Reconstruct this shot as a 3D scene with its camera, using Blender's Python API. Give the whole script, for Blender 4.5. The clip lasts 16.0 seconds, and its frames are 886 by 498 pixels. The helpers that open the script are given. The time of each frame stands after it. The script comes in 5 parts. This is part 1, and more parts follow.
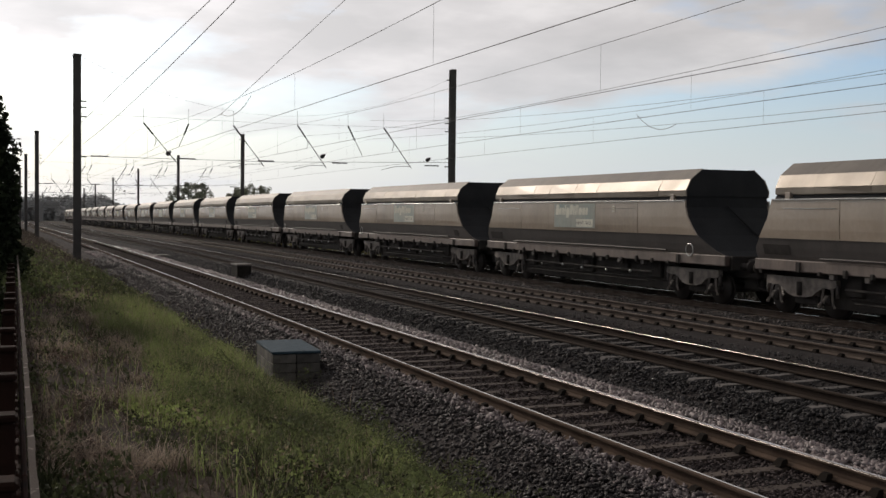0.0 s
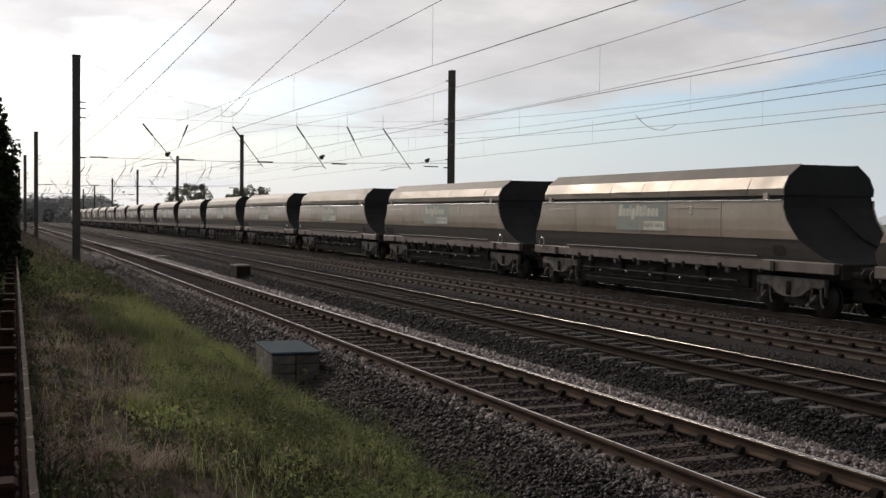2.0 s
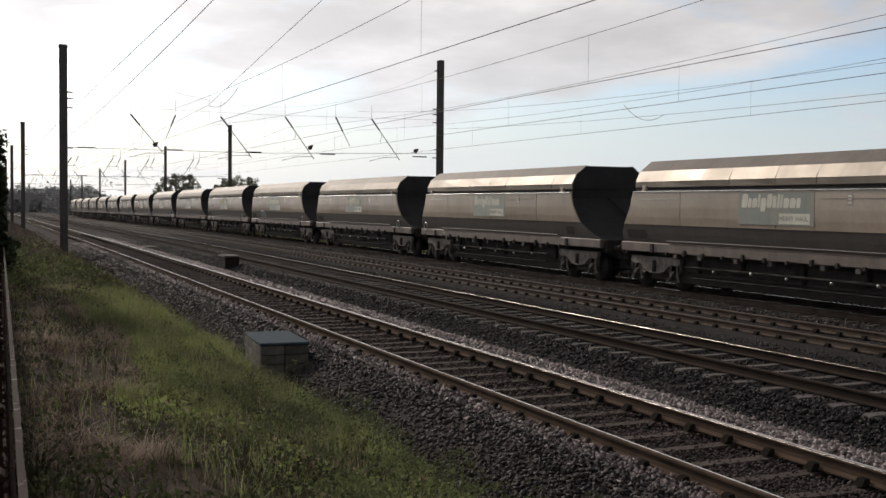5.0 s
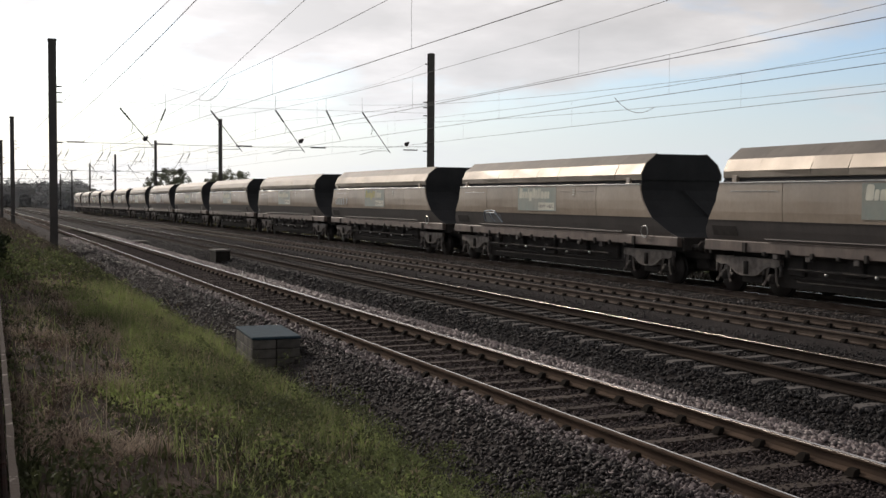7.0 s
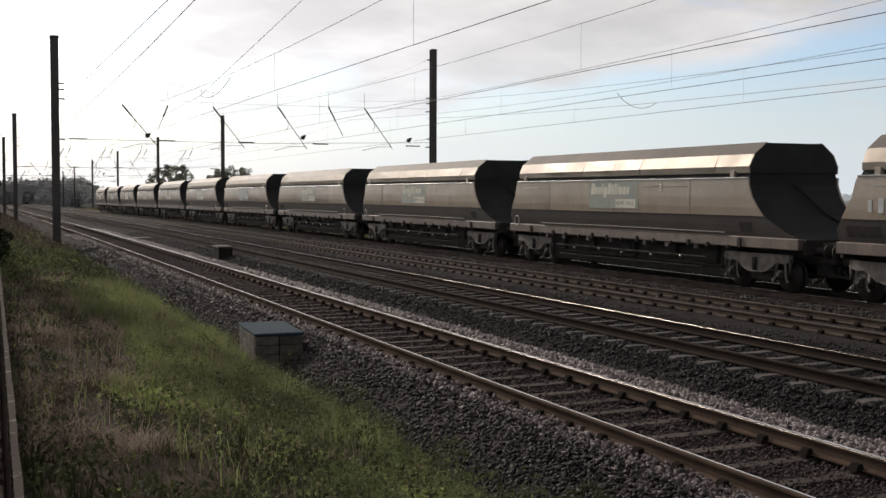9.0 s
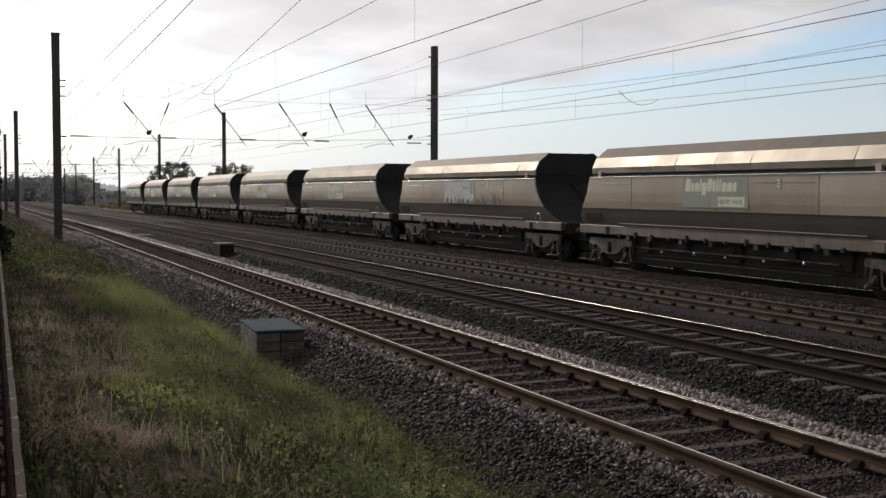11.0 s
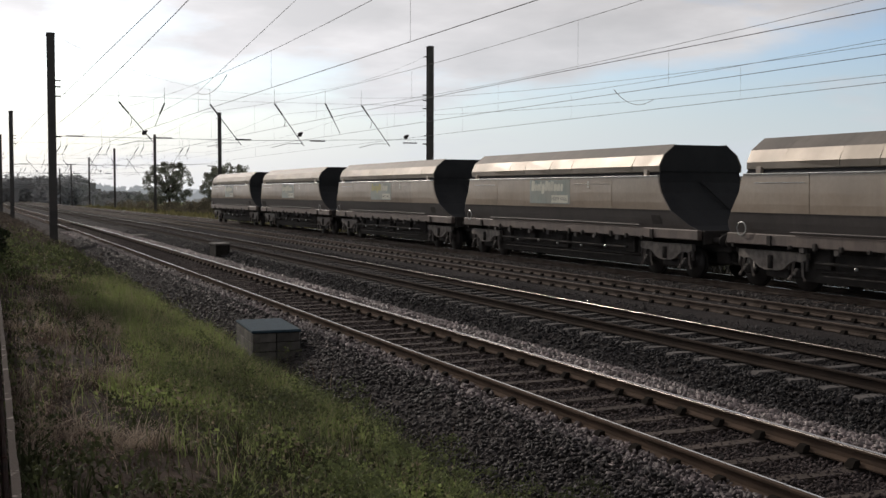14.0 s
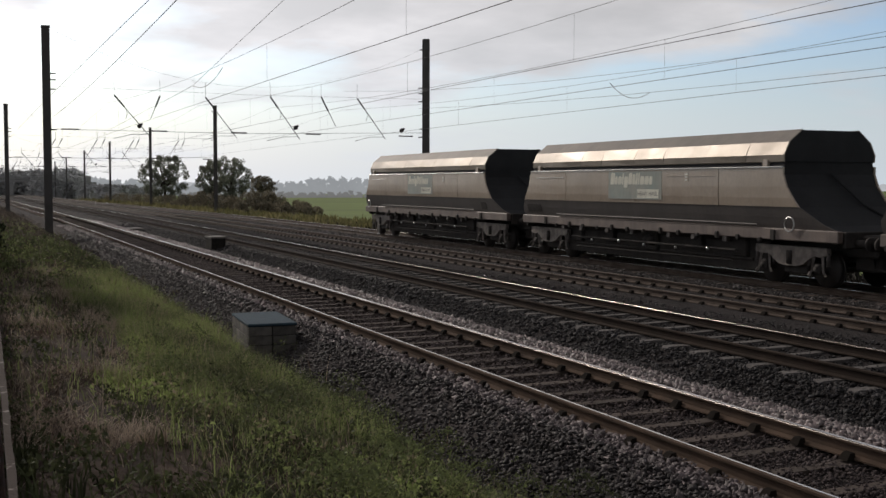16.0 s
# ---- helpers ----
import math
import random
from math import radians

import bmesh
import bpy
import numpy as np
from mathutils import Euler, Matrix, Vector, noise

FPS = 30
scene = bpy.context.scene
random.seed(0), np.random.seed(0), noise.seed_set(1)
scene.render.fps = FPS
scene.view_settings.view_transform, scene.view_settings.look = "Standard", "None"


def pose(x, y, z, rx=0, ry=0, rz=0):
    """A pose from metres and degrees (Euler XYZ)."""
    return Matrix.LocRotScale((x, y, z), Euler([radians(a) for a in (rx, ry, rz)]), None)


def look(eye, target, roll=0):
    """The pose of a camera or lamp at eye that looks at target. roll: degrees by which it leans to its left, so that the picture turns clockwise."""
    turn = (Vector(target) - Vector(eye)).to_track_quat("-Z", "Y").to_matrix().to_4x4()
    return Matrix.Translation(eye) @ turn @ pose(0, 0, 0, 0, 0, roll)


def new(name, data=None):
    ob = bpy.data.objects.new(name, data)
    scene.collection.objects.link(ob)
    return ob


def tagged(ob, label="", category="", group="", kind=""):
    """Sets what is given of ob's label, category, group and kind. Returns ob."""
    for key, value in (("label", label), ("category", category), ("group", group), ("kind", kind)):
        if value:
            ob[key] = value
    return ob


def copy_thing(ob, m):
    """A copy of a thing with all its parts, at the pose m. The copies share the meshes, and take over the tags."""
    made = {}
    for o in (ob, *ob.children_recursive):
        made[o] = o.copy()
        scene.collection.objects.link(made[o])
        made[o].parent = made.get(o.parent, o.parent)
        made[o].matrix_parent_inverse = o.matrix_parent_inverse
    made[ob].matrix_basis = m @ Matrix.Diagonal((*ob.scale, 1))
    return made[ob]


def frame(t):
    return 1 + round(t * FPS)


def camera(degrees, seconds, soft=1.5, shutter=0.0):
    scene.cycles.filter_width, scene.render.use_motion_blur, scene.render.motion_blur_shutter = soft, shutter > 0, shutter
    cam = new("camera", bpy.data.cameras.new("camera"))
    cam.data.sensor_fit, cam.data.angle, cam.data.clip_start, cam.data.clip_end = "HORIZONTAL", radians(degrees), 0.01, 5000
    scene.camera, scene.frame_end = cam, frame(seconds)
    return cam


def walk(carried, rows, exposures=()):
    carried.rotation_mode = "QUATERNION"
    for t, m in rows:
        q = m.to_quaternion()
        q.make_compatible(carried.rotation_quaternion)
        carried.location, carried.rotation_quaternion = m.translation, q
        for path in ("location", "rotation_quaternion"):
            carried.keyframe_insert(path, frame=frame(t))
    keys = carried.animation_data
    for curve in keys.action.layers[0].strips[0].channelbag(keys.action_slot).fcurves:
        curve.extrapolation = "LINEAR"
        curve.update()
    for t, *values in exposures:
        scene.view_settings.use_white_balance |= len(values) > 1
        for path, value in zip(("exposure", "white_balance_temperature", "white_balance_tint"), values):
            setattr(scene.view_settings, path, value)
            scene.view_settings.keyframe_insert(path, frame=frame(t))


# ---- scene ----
# x across the tracks, y along them away from the camera, z = 0 at the near rail heads
EYE = (0.0, 0.0, 2.365)
EXPO = ((0, -0.06, 6700, 14), (4, 0.04, 6700, 14), (7, 0.16, 6700, 14), (9, 0.16, 6700, 14), (12.5, 0.05, 6630, 14), (16, -0.06, 6540, 14))
cam = camera(43.9, 16.0, soft=1.5)
walk(cam, [
    (0, pose(*EYE, 88.102, -0.626, -22.49)),
    (0.5, pose(*EYE, 88.075, -0.699, -22.493)),
    (1, pose(*EYE, 88.082, -0.682, -22.565)),
    (1.5, pose(*EYE, 87.967, -0.598, -22.57)),
    (2, pose(*EYE, 88.145, -0.594, -22.527)),
    (2.5, pose(*EYE, 88.103, -0.63, -22.537)),
    (3, pose(*EYE, 87.887, -0.579, -22.692)),
    (3.5, pose(*EYE, 87.808, -0.53, -22.762)),
    (4, pose(*EYE, 87.715, -0.536, -22.815)),
    (6.3, pose(*EYE, 87.565, -0.487, -23.51)),
    (6.5, pose(*EYE, 87.482, -0.366, -23.448)),
    (7, pose(*EYE, 87.295, -0.329, -23.576)),
    (7.5, pose(*EYE, 87.253, -0.344, -23.358)),
    (8, pose(*EYE, 87.248, -0.368, -23.182)),
    (8.5, pose(*EYE, 87.084, -0.25, -23.494)),
    (9, pose(*EYE, 87.086, -0.2, -23.451)),
    (11.5, pose(*EYE, 86.782, -0.142, -23.333)),
    (12, pose(*EYE, 86.505, -0.102, -23.296)),
    (12.5, pose(*EYE, 86.509, -0.019, -23.635)),
    (13, pose(*EYE, 86.538, -0.119, -23.596)),
    (13.5, pose(*EYE, 86.743, -0.13, -23.47)),
    (14, pose(*EYE, 86.925, -0.125, -23.6)),
    (14.5, pose(*EYE, 86.847, -0.152, -23.76)),
    (15, pose(*EYE, 86.814, -0.076, -23.686)),
    (15.5, pose(*EYE, 86.684, -0.071, -23.471)),
    (16, pose(*EYE, 86.576, -0.135, -23.814)),
], exposures=EXPO)

# ---- light ----
SUN_AZ, SUN_EL = -14.0, 28.0
SUN_DIR = Vector((math.sin(radians(SUN_AZ)) * math.cos(radians(SUN_EL)), math.cos(radians(SUN_AZ)) * math.cos(radians(SUN_EL)), math.sin(radians(SUN_EL))))
sun = new("sun", bpy.data.lights.new("sun", "SUN"))
sun.data.energy, sun.data.angle, sun.data.color = 2.0, radians(2.5), (1.0, 0.93, 0.82)
sun.matrix_world = look(SUN_DIR * 50, (0, 0, 0))


class Tree:
    """Short way to write node trees."""

    def __init__(self, tree):
        self.t = tree

    def n(self, kind, inputs=None, **props):
        node = self.t.nodes.new(kind)
        if "operation" in props:
            node.operation = props["operation"]
        if "use_clamp" in props:
            node.use_clamp = props["use_clamp"]
        if "data_type" in props:
            node.data_type, node.blend_type = props["data_type"], props["blend_type"]
        for k, val in (inputs or {}).items():
            self.put(node.inputs[k], val)
        return node

    def put(self, sock, val):
        if isinstance(val, bpy.types.NodeSocket):
            self.t.links.new(val, sock)
        elif isinstance(val, bpy.types.Node):
            self.t.links.new(val.outputs[0], sock)
        else:
            sock.default_value = val

    def math(self, op, a, b=0.0, clamp=False):
        return self.n("ShaderNodeMath", {0: a, 1: b}, operation=op, use_clamp=clamp).outputs[0]

    def ramp(self, fac, *stops):
        node = self.n("ShaderNodeValToRGB", {0: fac})
        el = node.color_ramp.elements
        while len(el) < len(stops):
            el.new(0.5)
        for e, (p, c) in zip(el, stops):
            e.position, e.color = p, (*c, 1) if len(c) == 3 else c
        return node.outputs[0]

    def mix(self, fac, a, b, blend="MIX"):
        node = self.n("ShaderNodeMix", data_type="RGBA", blend_type=blend)
        self.put(node.inputs[0], fac)
        self.put(node.inputs[6], (*a, 1) if isinstance(a, tuple) else a)
        self.put(node.inputs[7], (*b, 1) if isinstance(b, tuple) else b)
        return node.outputs[2]

    def noise(self, vec, scale, detail=4.0, rough=0.55, **kw):
        return self.n("ShaderNodeTexNoise", {"Vector": vec, "Scale": scale, "Detail": detail, "Roughness": rough}).outputs[0]


def make_sky():
    world = bpy.data.worlds.new("sky")
    scene.world = world
    world.use_nodes = True
    world.node_tree.nodes.clear()
    t = Tree(world.node_tree)
    way = t.n("ShaderNodeTexCoord").outputs["Generated"]
    sky = t.n("ShaderNodeTexSky")
    sky.sky_type, sky.sun_disc, sky.dust_density = "NISHITA", False, 2.0
    sky.sun_elevation, sky.sun_rotation = radians(SUN_EL), radians(SUN_AZ)
    blue = t.mix(1.0, sky.outputs[0], (0.094, 0.118, 0.146), "MULTIPLY")
    xyz = t.n("ShaderNodeSeparateXYZ", {0: way})
    up = t.math("MAXIMUM", xyz.outputs[2], 0.0)
    # cloud sheet, flattened towards the horizon
    thin = t.math("DIVIDE", 1.0, t.math("ADD", up, 0.16))
    flat = t.n("ShaderNodeVectorMath", {0: way, 1: t.n("ShaderNodeCombineXYZ", {0: thin, 1: thin, 2: 3.0})}, operation="MULTIPLY").outputs[0]
    big = t.noise(flat, 1.05, 8.0, 0.52)
    fine = t.noise(flat, 1.9, 8.0, 0.55)
    # towards the sun the haze glows
    dot = t.n("ShaderNodeVectorMath", {0: way, 1: tuple(SUN_DIR)}, operation="DOT_PRODUCT").outputs["Value"]
    lit = t.math("MAXIMUM", dot, 0.0)
    glow = t.math("POWER", lit, 9.0)
    puff = t.ramp(fine, (0.36, (0.69, 0.705, 0.715)), (0.52, (0.80, 0.81, 0.82)), (0.66, (0.95, 0.96, 0.965)))
    # the undersides of the clouds overhead are greyer
    under = t.math("SUBTRACT", 1.0, t.math("MULTIPLY", t.math("MINIMUM", t.math("MAXIMUM", t.math("SUBTRACT", up, 0.16), 0.0), 0.4), 1.05))
    gain = t.math("ADD", t.math("ADD", 0.52, t.math("MULTIPLY", lit, 0.38)), t.math("MULTIPLY", t.math("POWER", lit, 6.0), 0.8))
    gain = t.math("MULTIPLY", gain, under)
    cloud = t.mix(1.0, puff, t.n("ShaderNodeCombineXYZ", {0: gain, 1: gain, 2: gain}).outputs[0], "MULTIPLY")
    cover = t.ramp(t.math("ADD", t.math("ADD", big, t.math("MULTIPLY", t.math("POWER", lit, 4.0), 0.03)), t.math("MULTIPLY", t.math("SUBTRACT", t.math("MINIMUM", up, 0.22), 0.1), 1.5)), (0.45, (0, 0, 0)), (0.6, (1, 1, 1)))
    seen = t.mix(cover, blue, cloud)
    haze = t.mix(t.math("MINIMUM", t.math("MULTIPLY", t.math("POWER", lit, 5.0), 1.5), 1.0), (0.66, 0.76, 0.82), (1.12, 1.12, 1.14))
    low = t.ramp(up, (0.0, (0.92, 0.92, 0.92)), (0.04, (0.75, 0.75, 0.75)), (0.10, (0.28, 0.28, 0.28)), (0.16, (0, 0, 0)))
    t.n("ShaderNodeOutputWorld", {0: t.n("ShaderNodeBackground", {0: t.mix(low, seen, haze), 1: 0.94})})


make_sky()


# ---- materials ----
def surface(name, colour, rough=0.8, metal=0.0, dark=None, scale=3.0, fine=40.0, bump=0.3, depth=0.01, vary=0.0, island=0.0, streak=0.0, contrast=(0.35, 0.65), spec=0.5, uneven=0.2, creased=0.0):
    """A painted, earthy or metal surface: colour with stains at two scales, fine relief, and a spread from piece to piece."""
    m = bpy.data.materials.new(name)
    m.use_nodes = True
    m.node_tree.nodes.clear()
    t = Tree(m.node_tree)
    where = t.n("ShaderNodeTexCoord").outputs["Object"]
    dark = dark or tuple(c * 0.6 for c in colour)
    a = t.noise(where, scale, 5.0)
    b = t.noise(where, fine, 3.0)
    col = t.mix(t.ramp(a, (contrast[0], (0, 0, 0)), (contrast[1], (1, 1, 1))), dark, colour)
    col = t.mix(t.math("MULTIPLY", b, 0.5), col, tuple(c * 0.62 for c in dark))
    if streak:
        stretched = t.n("ShaderNodeMapping", {0: where, 3: (1.0, 3.0, 0.25)}).outputs[0]
        s = t.ramp(t.noise(stretched, 2.6, 6.0, 0.7), (0.48, (0, 0, 0)), (0.72, (1, 1, 1)))
        col = t.mix(t.math("MULTIPLY", s, streak), col, tuple(c * 0.45 for c in dark))
    if vary:
        r = t.n("ShaderNodeObjectInfo").outputs["Random"]
        col = t.mix(1.0, col, t.ramp(r, (0.0, (1 - vary,) * 3), (1.0, (1 + vary,) * 3)), "MULTIPLY")
    if island:
        r = t.n("ShaderNodeNewGeometry").outputs["Random Per Island"]
        col = t.mix(1.0, col, t.ramp(r, (0.0, (1 - island,) * 3), (1.0, (1 + island,) * 3)), "MULTIPLY")
    relief = t.n("ShaderNodeBump", {"Strength": bump, "Distance": depth, "Height": b})
    if creased:
        fold = t.noise(t.n("ShaderNodeMapping", {0: where, 3: (0.4, 0.7, 0.8)}).outputs[0], 1.5, 1.0, 0.4)
        relief = t.n("ShaderNodeBump", {"Strength": creased, "Distance": 0.12, "Height": fold, "Normal": relief.outputs[0]})
    ro = t.math("ADD", rough - uneven / 2, t.math("MULTIPLY", a, uneven))
    bsdf = t.n("ShaderNodeBsdfPrincipled", {"Base Color": col, "Roughness": ro, "Metallic": metal, "Normal": relief.outputs[0], "Specular IOR Level": spec})
    t.n("ShaderNodeOutputMaterial", {0: bsdf})
    return m


def leafy(name, low, high, scale=0.6, through_light=0.35, dry=None):
    """Blades and leaves: colour drifts over the place and from blade to blade, and some light comes through."""
    m = bpy.data.materials.new(name)
    m.use_nodes = True
    m.node_tree.nodes.clear()
    t = Tree(m.node_tree)
    where = t.n("ShaderNodeTexCoord").outputs["Object"]
    r = t.n("ShaderNodeNewGeometry").outputs["Random Per Island"]
    col = t.mix(t.ramp(t.noise(where, scale, 3.0), (0.35, (0, 0, 0)), (0.65, (1, 1, 1))), low, high)
    col = t.mix(1.0, col, t.ramp(r, (0.0, (0.6,) * 3), (1.0, (1.35,) * 3)), "MULTIPLY")
    if dry:
        col = t.mix(t.ramp(r, (0.80, (0, 0, 0)), (0.86, (1, 1, 1))), col, dry)
    a = t.n("ShaderNodeBsdfPrincipled", {"Base Color": col, "Roughness": 0.75, "Specular IOR Level": 0.12})
    b = t.n("ShaderNodeBsdfTranslucent", {0: col})
    t.n("ShaderNodeOutputMaterial", {0: t.n("ShaderNodeMixShader", {0: through_light, 1: a.outputs[0], 2: b.outputs[0]})})
    return m


# distant things give off a flat haze colour instead of being lit
def glowing(name, colour, power):
    m = bpy.data.materials.new(name)
    m.use_nodes = True
    m.node_tree.nodes.clear()
    t = Tree(m.node_tree)
    where = t.n("ShaderNodeTexCoord").outputs["Object"]
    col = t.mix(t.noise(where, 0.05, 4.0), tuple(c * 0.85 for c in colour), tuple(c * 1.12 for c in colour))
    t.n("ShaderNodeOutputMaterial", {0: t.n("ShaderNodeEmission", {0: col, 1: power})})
    return m


M_BALLAST = surface("ballast_brown", (0.0816, 0.071, 0.0685), 0.95, dark=(0.0432, 0.039, 0.0385), scale=0.7, fine=22, bump=1.0, depth=0.04, spec=0.04)
M_BALLAST_DARK = surface("ballast_oily", (0.0528, 0.046, 0.0449), 0.9, dark=(0.0317, 0.029, 0.0289), scale=0.7, fine=22, bump=1.0, depth=0.04, spec=0.04)
M_STONE = surface("ballast_stone", (0.25, 0.2, 0.195), 0.55, dark=(0.125, 0.1, 0.098), scale=1.5, fine=60, island=0.7, spec=0.55)
M_STONE_SHOULDER = surface("ballast_stone_shoulder", (0.18, 0.145, 0.146), 0.65, dark=(0.09, 0.073, 0.074), scale=1.5, fine=60, island=0.55, spec=0.35)
M_STONE_BED = surface("ballast_stone_bed", (0.112, 0.091, 0.088), 0.9, dark=(0.069, 0.056, 0.055), scale=1.5, fine=60, island=0.35, spec=0.1)
M_STONE_MID = surface("ballast_stone_earthy", (0.056, 0.049, 0.049), 0.7, dark=(0.03, 0.026, 0.026), scale=1.2, fine=60, island=0.45, spec=0.25)
M_STONE_GREY = surface("ballast_stone_dusty", (0.12, 0.108, 0.105), 0.85, dark=(0.048, 0.043, 0.0417), scale=1.5, fine=60, island=0.7, spec=0.3)
M_STONE_DARK = surface("ballast_stone_oily", (0.0422, 0.038, 0.0396), 0.75, dark=(0.023, 0.021, 0.0214), scale=1.5, fine=60, island=0.7, spec=0.25)
M_RAILSIDE = surface("rusty_rail", (0.112, 0.085, 0.069), 0.85, 0.0, dark=(0.052, 0.034, 0.024), scale=2.5, fine=60, spec=0.25)
M_RAILSIDE_DARK = surface("oily_rail_side", (0.05, 0.037, 0.03), 0.9, 0.0, dark=(0.032, 0.024, 0.02), scale=2.5, fine=60, spec=0.06)
M_RAILSIDE_NEAR = surface("rail_side_rust", (0.118, 0.081, 0.06), 0.9, 0.0, dark=(0.07, 0.049, 0.037), scale=2.5, fine=60, spec=0.08)
M_RAILHEAD = surface("worn_rail_head", (0.34, 0.32, 0.30), 0.30, 1.0, dark=(0.22, 0.19, 0.17), scale=0.5, fine=80, bump=0.05)
M_RAILTOP = surface("dull_rail_top", (0.80, 0.76, 0.72), 0.2, 1.0, dark=(0.62, 0.57, 0.52), scale=0.6, fine=80, bump=0.05, uneven=0.12)
M_RAILDULL = surface("browned_rail_top", (0.2, 0.155, 0.13), 0.45, 0.3, dark=(0.13, 0.1, 0.082), scale=0.6, fine=80, bump=0.05)
M_SLEEPER = surface("sleeper_concrete", (0.092, 0.071, 0.06), 0.95, dark=(0.056, 0.043, 0.036), scale=4, fine=60, vary=0.2, spec=0.25)
M_SLEEPER_PALE = surface("sleeper_concrete_pale", (0.125, 0.112, 0.106), 0.9, dark=(0.07, 0.062, 0.059), scale=4, fine=60, vary=0.25, spec=0.25)
M_CLIP = surface("rail_clip_iron", (0.022, 0.018, 0.015), 0.95, fine=60, spec=0.05)
M_EARTH = surface("verge_earth", (0.078, 0.054, 0.042), 1.0, dark=(0.03, 0.022, 0.018), scale=1.8, fine=12, bump=0.5, depth=0.04, spec=0.1)
M_FIELD = surface("field_grass", (0.18, 0.24, 0.08), 1.0, dark=(0.14, 0.175, 0.068), scale=0.03, fine=0.8, bump=0.5, depth=0.2, spec=0.1)
M_MAST = surface("mast_steel", (0.085, 0.075, 0.07), 0.6, 0.2, dark=(0.05, 0.044, 0.041), scale=1.2, fine=30)
M_WIRE = surface("wire_copper", (0.12, 0.115, 0.11), 0.6, 0.5, fine=30)
M_INSULATOR = surface("insulator_brown", (0.022, 0.018, 0.017), 0.4, fine=30)
M_PANEL = surface("wagon_grey_paint", (0.44, 0.354, 0.277), 0.21, 0.0, dark=(0.35, 0.28, 0.219), scale=0.7, fine=9, bump=0.05, streak=0.12, vary=0.12, creased=0.1, spec=0.95)
M_ROOF = surface("wagon_aluminium_cover", (0.32, 0.275, 0.225), 0.48, 0.42, dark=(0.24, 0.205, 0.168), scale=0.9, fine=3, bump=0.12, depth=0.05, streak=0.05, vary=0.1, uneven=0.34, creased=0.3)
M_ROOF_TOP = surface("wagon_cover_dust", (0.20, 0.175, 0.15), 0.6, 0.3, dark=(0.14, 0.122, 0.106), scale=0.9, fine=4, bump=0.1, depth=0.03, streak=0.3, vary=0.08, creased=0.1)
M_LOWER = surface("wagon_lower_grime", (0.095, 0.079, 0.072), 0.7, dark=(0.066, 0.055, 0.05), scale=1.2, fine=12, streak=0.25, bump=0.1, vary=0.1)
M_SILL = surface("wagon_sill_paint", (0.21, 0.158, 0.132), 0.6, dark=(0.12, 0.09, 0.076), scale=1.6, fine=20, streak=0.4, vary=0.1)
M_END = surface("wagon_end_coal_dust", (0.042, 0.042, 0.044), 0.85, dark=(0.025, 0.025, 0.027), scale=1.0, fine=14, bump=0.1, spec=0.2)
M_BLACK = surface("underframe_black", (0.066, 0.057, 0.052), 0.85, fine=20, spec=0.2)
M_BOGIE = surface("bogie_cast_steel", (0.31, 0.262, 0.23), 0.7, dark=(0.14, 0.118, 0.104), scale=5, fine=30, spec=0.3)
M_WHEEL = surface("wheel_steel", (0.06, 0.05, 0.045), 0.6, 0.5, fine=20)
M_BRIGHT = surface("bright_metal", (0.55, 0.54, 0.52), 0.35, 0.6, fine=60)
M_LOGO = surface("faded_teal_paint", (0.255, 0.315, 0.285), 0.34, dark=(0.36, 0.345, 0.29), scale=1.4, fine=8, bump=0.05, streak=0.3, vary=0.1)
M_LETTER_YELLOW = surface("faded_yellow_paint", (0.62, 0.56, 0.24), 0.6, dark=(0.48, 0.44, 0.24), scale=3, fine=12, bump=0.05, streak=0.3)
M_LETTER = surface("chalky_white_paint", (0.82, 0.79, 0.66), 0.6, dark=(0.62, 0.60, 0.50), scale=3, fine=12, bump=0.05, streak=0.3)
M_SPRAY_PALE = surface("pale_spray", (0.62, 0.64, 0.64), 0.6, dark=(0.47, 0.49, 0.48), scale=3, fine=12, streak=0.4)
M_SPRAY_GREY = surface("grey_spray", (0.24, 0.24, 0.245), 0.7, dark=(0.13, 0.125, 0.125), scale=2, fine=12, streak=0.4)
M_SPRAY_BLUE = surface("pale_blue_spray", (0.42, 0.47, 0.52), 0.6, dark=(0.28, 0.32, 0.36), scale=4, fine=12)
M_SPRAY_RED = surface("red_spray", (0.30, 0.15, 0.13), 0.6, fine=12)
M_SPRAY_YELLOW = surface("yellow_spray", (0.38, 0.34, 0.25), 0.6, fine=12)
M_SPRAY_DARK = surface("dark_spray", (0.19, 0.175, 0.16), 0.6, fine=12)
M_CONCRETE = surface("box_concrete", (0.125, 0.113, 0.102), 0.9, dark=(0.06, 0.054, 0.049), scale=6, fine=40, vary=0.35, bump=0.5)
M_CONCRETE_DARK = surface("sooty_concrete", (0.04, 0.035, 0.031), 0.95, dark=(0.02, 0.018, 0.016), scale=5, fine=40, spec=0.1)
M_LID = surface("box_lid_blue_grey", (0.05, 0.08, 0.104), 0.9, dark=(0.034, 0.054, 0.07), scale=9, fine=60, bump=0.4, spec=0.15)
M_CABINET = surface("cabinet_grey", (0.42, 0.42, 0.40), 0.6, fine=20)
M_FENCE_TOP = surface("weathered_rail_timber", (0.27, 0.24, 0.22), 0.95, dark=(0.062, 0.049, 0.043), scale=9, fine=50, bump=0.6, contrast=(0.58, 0.63), spec=0.08)
M_FENCE = surface("stained_fence_timber", (0.038, 0.018, 0.014), 0.95, dark=(0.018, 0.010, 0.008), scale=5, fine=50, vary=0.2, spec=0.08)
M_BARK = surface("bark", (0.07, 0.058, 0.045), 0.95, fine=20, bump=0.8)
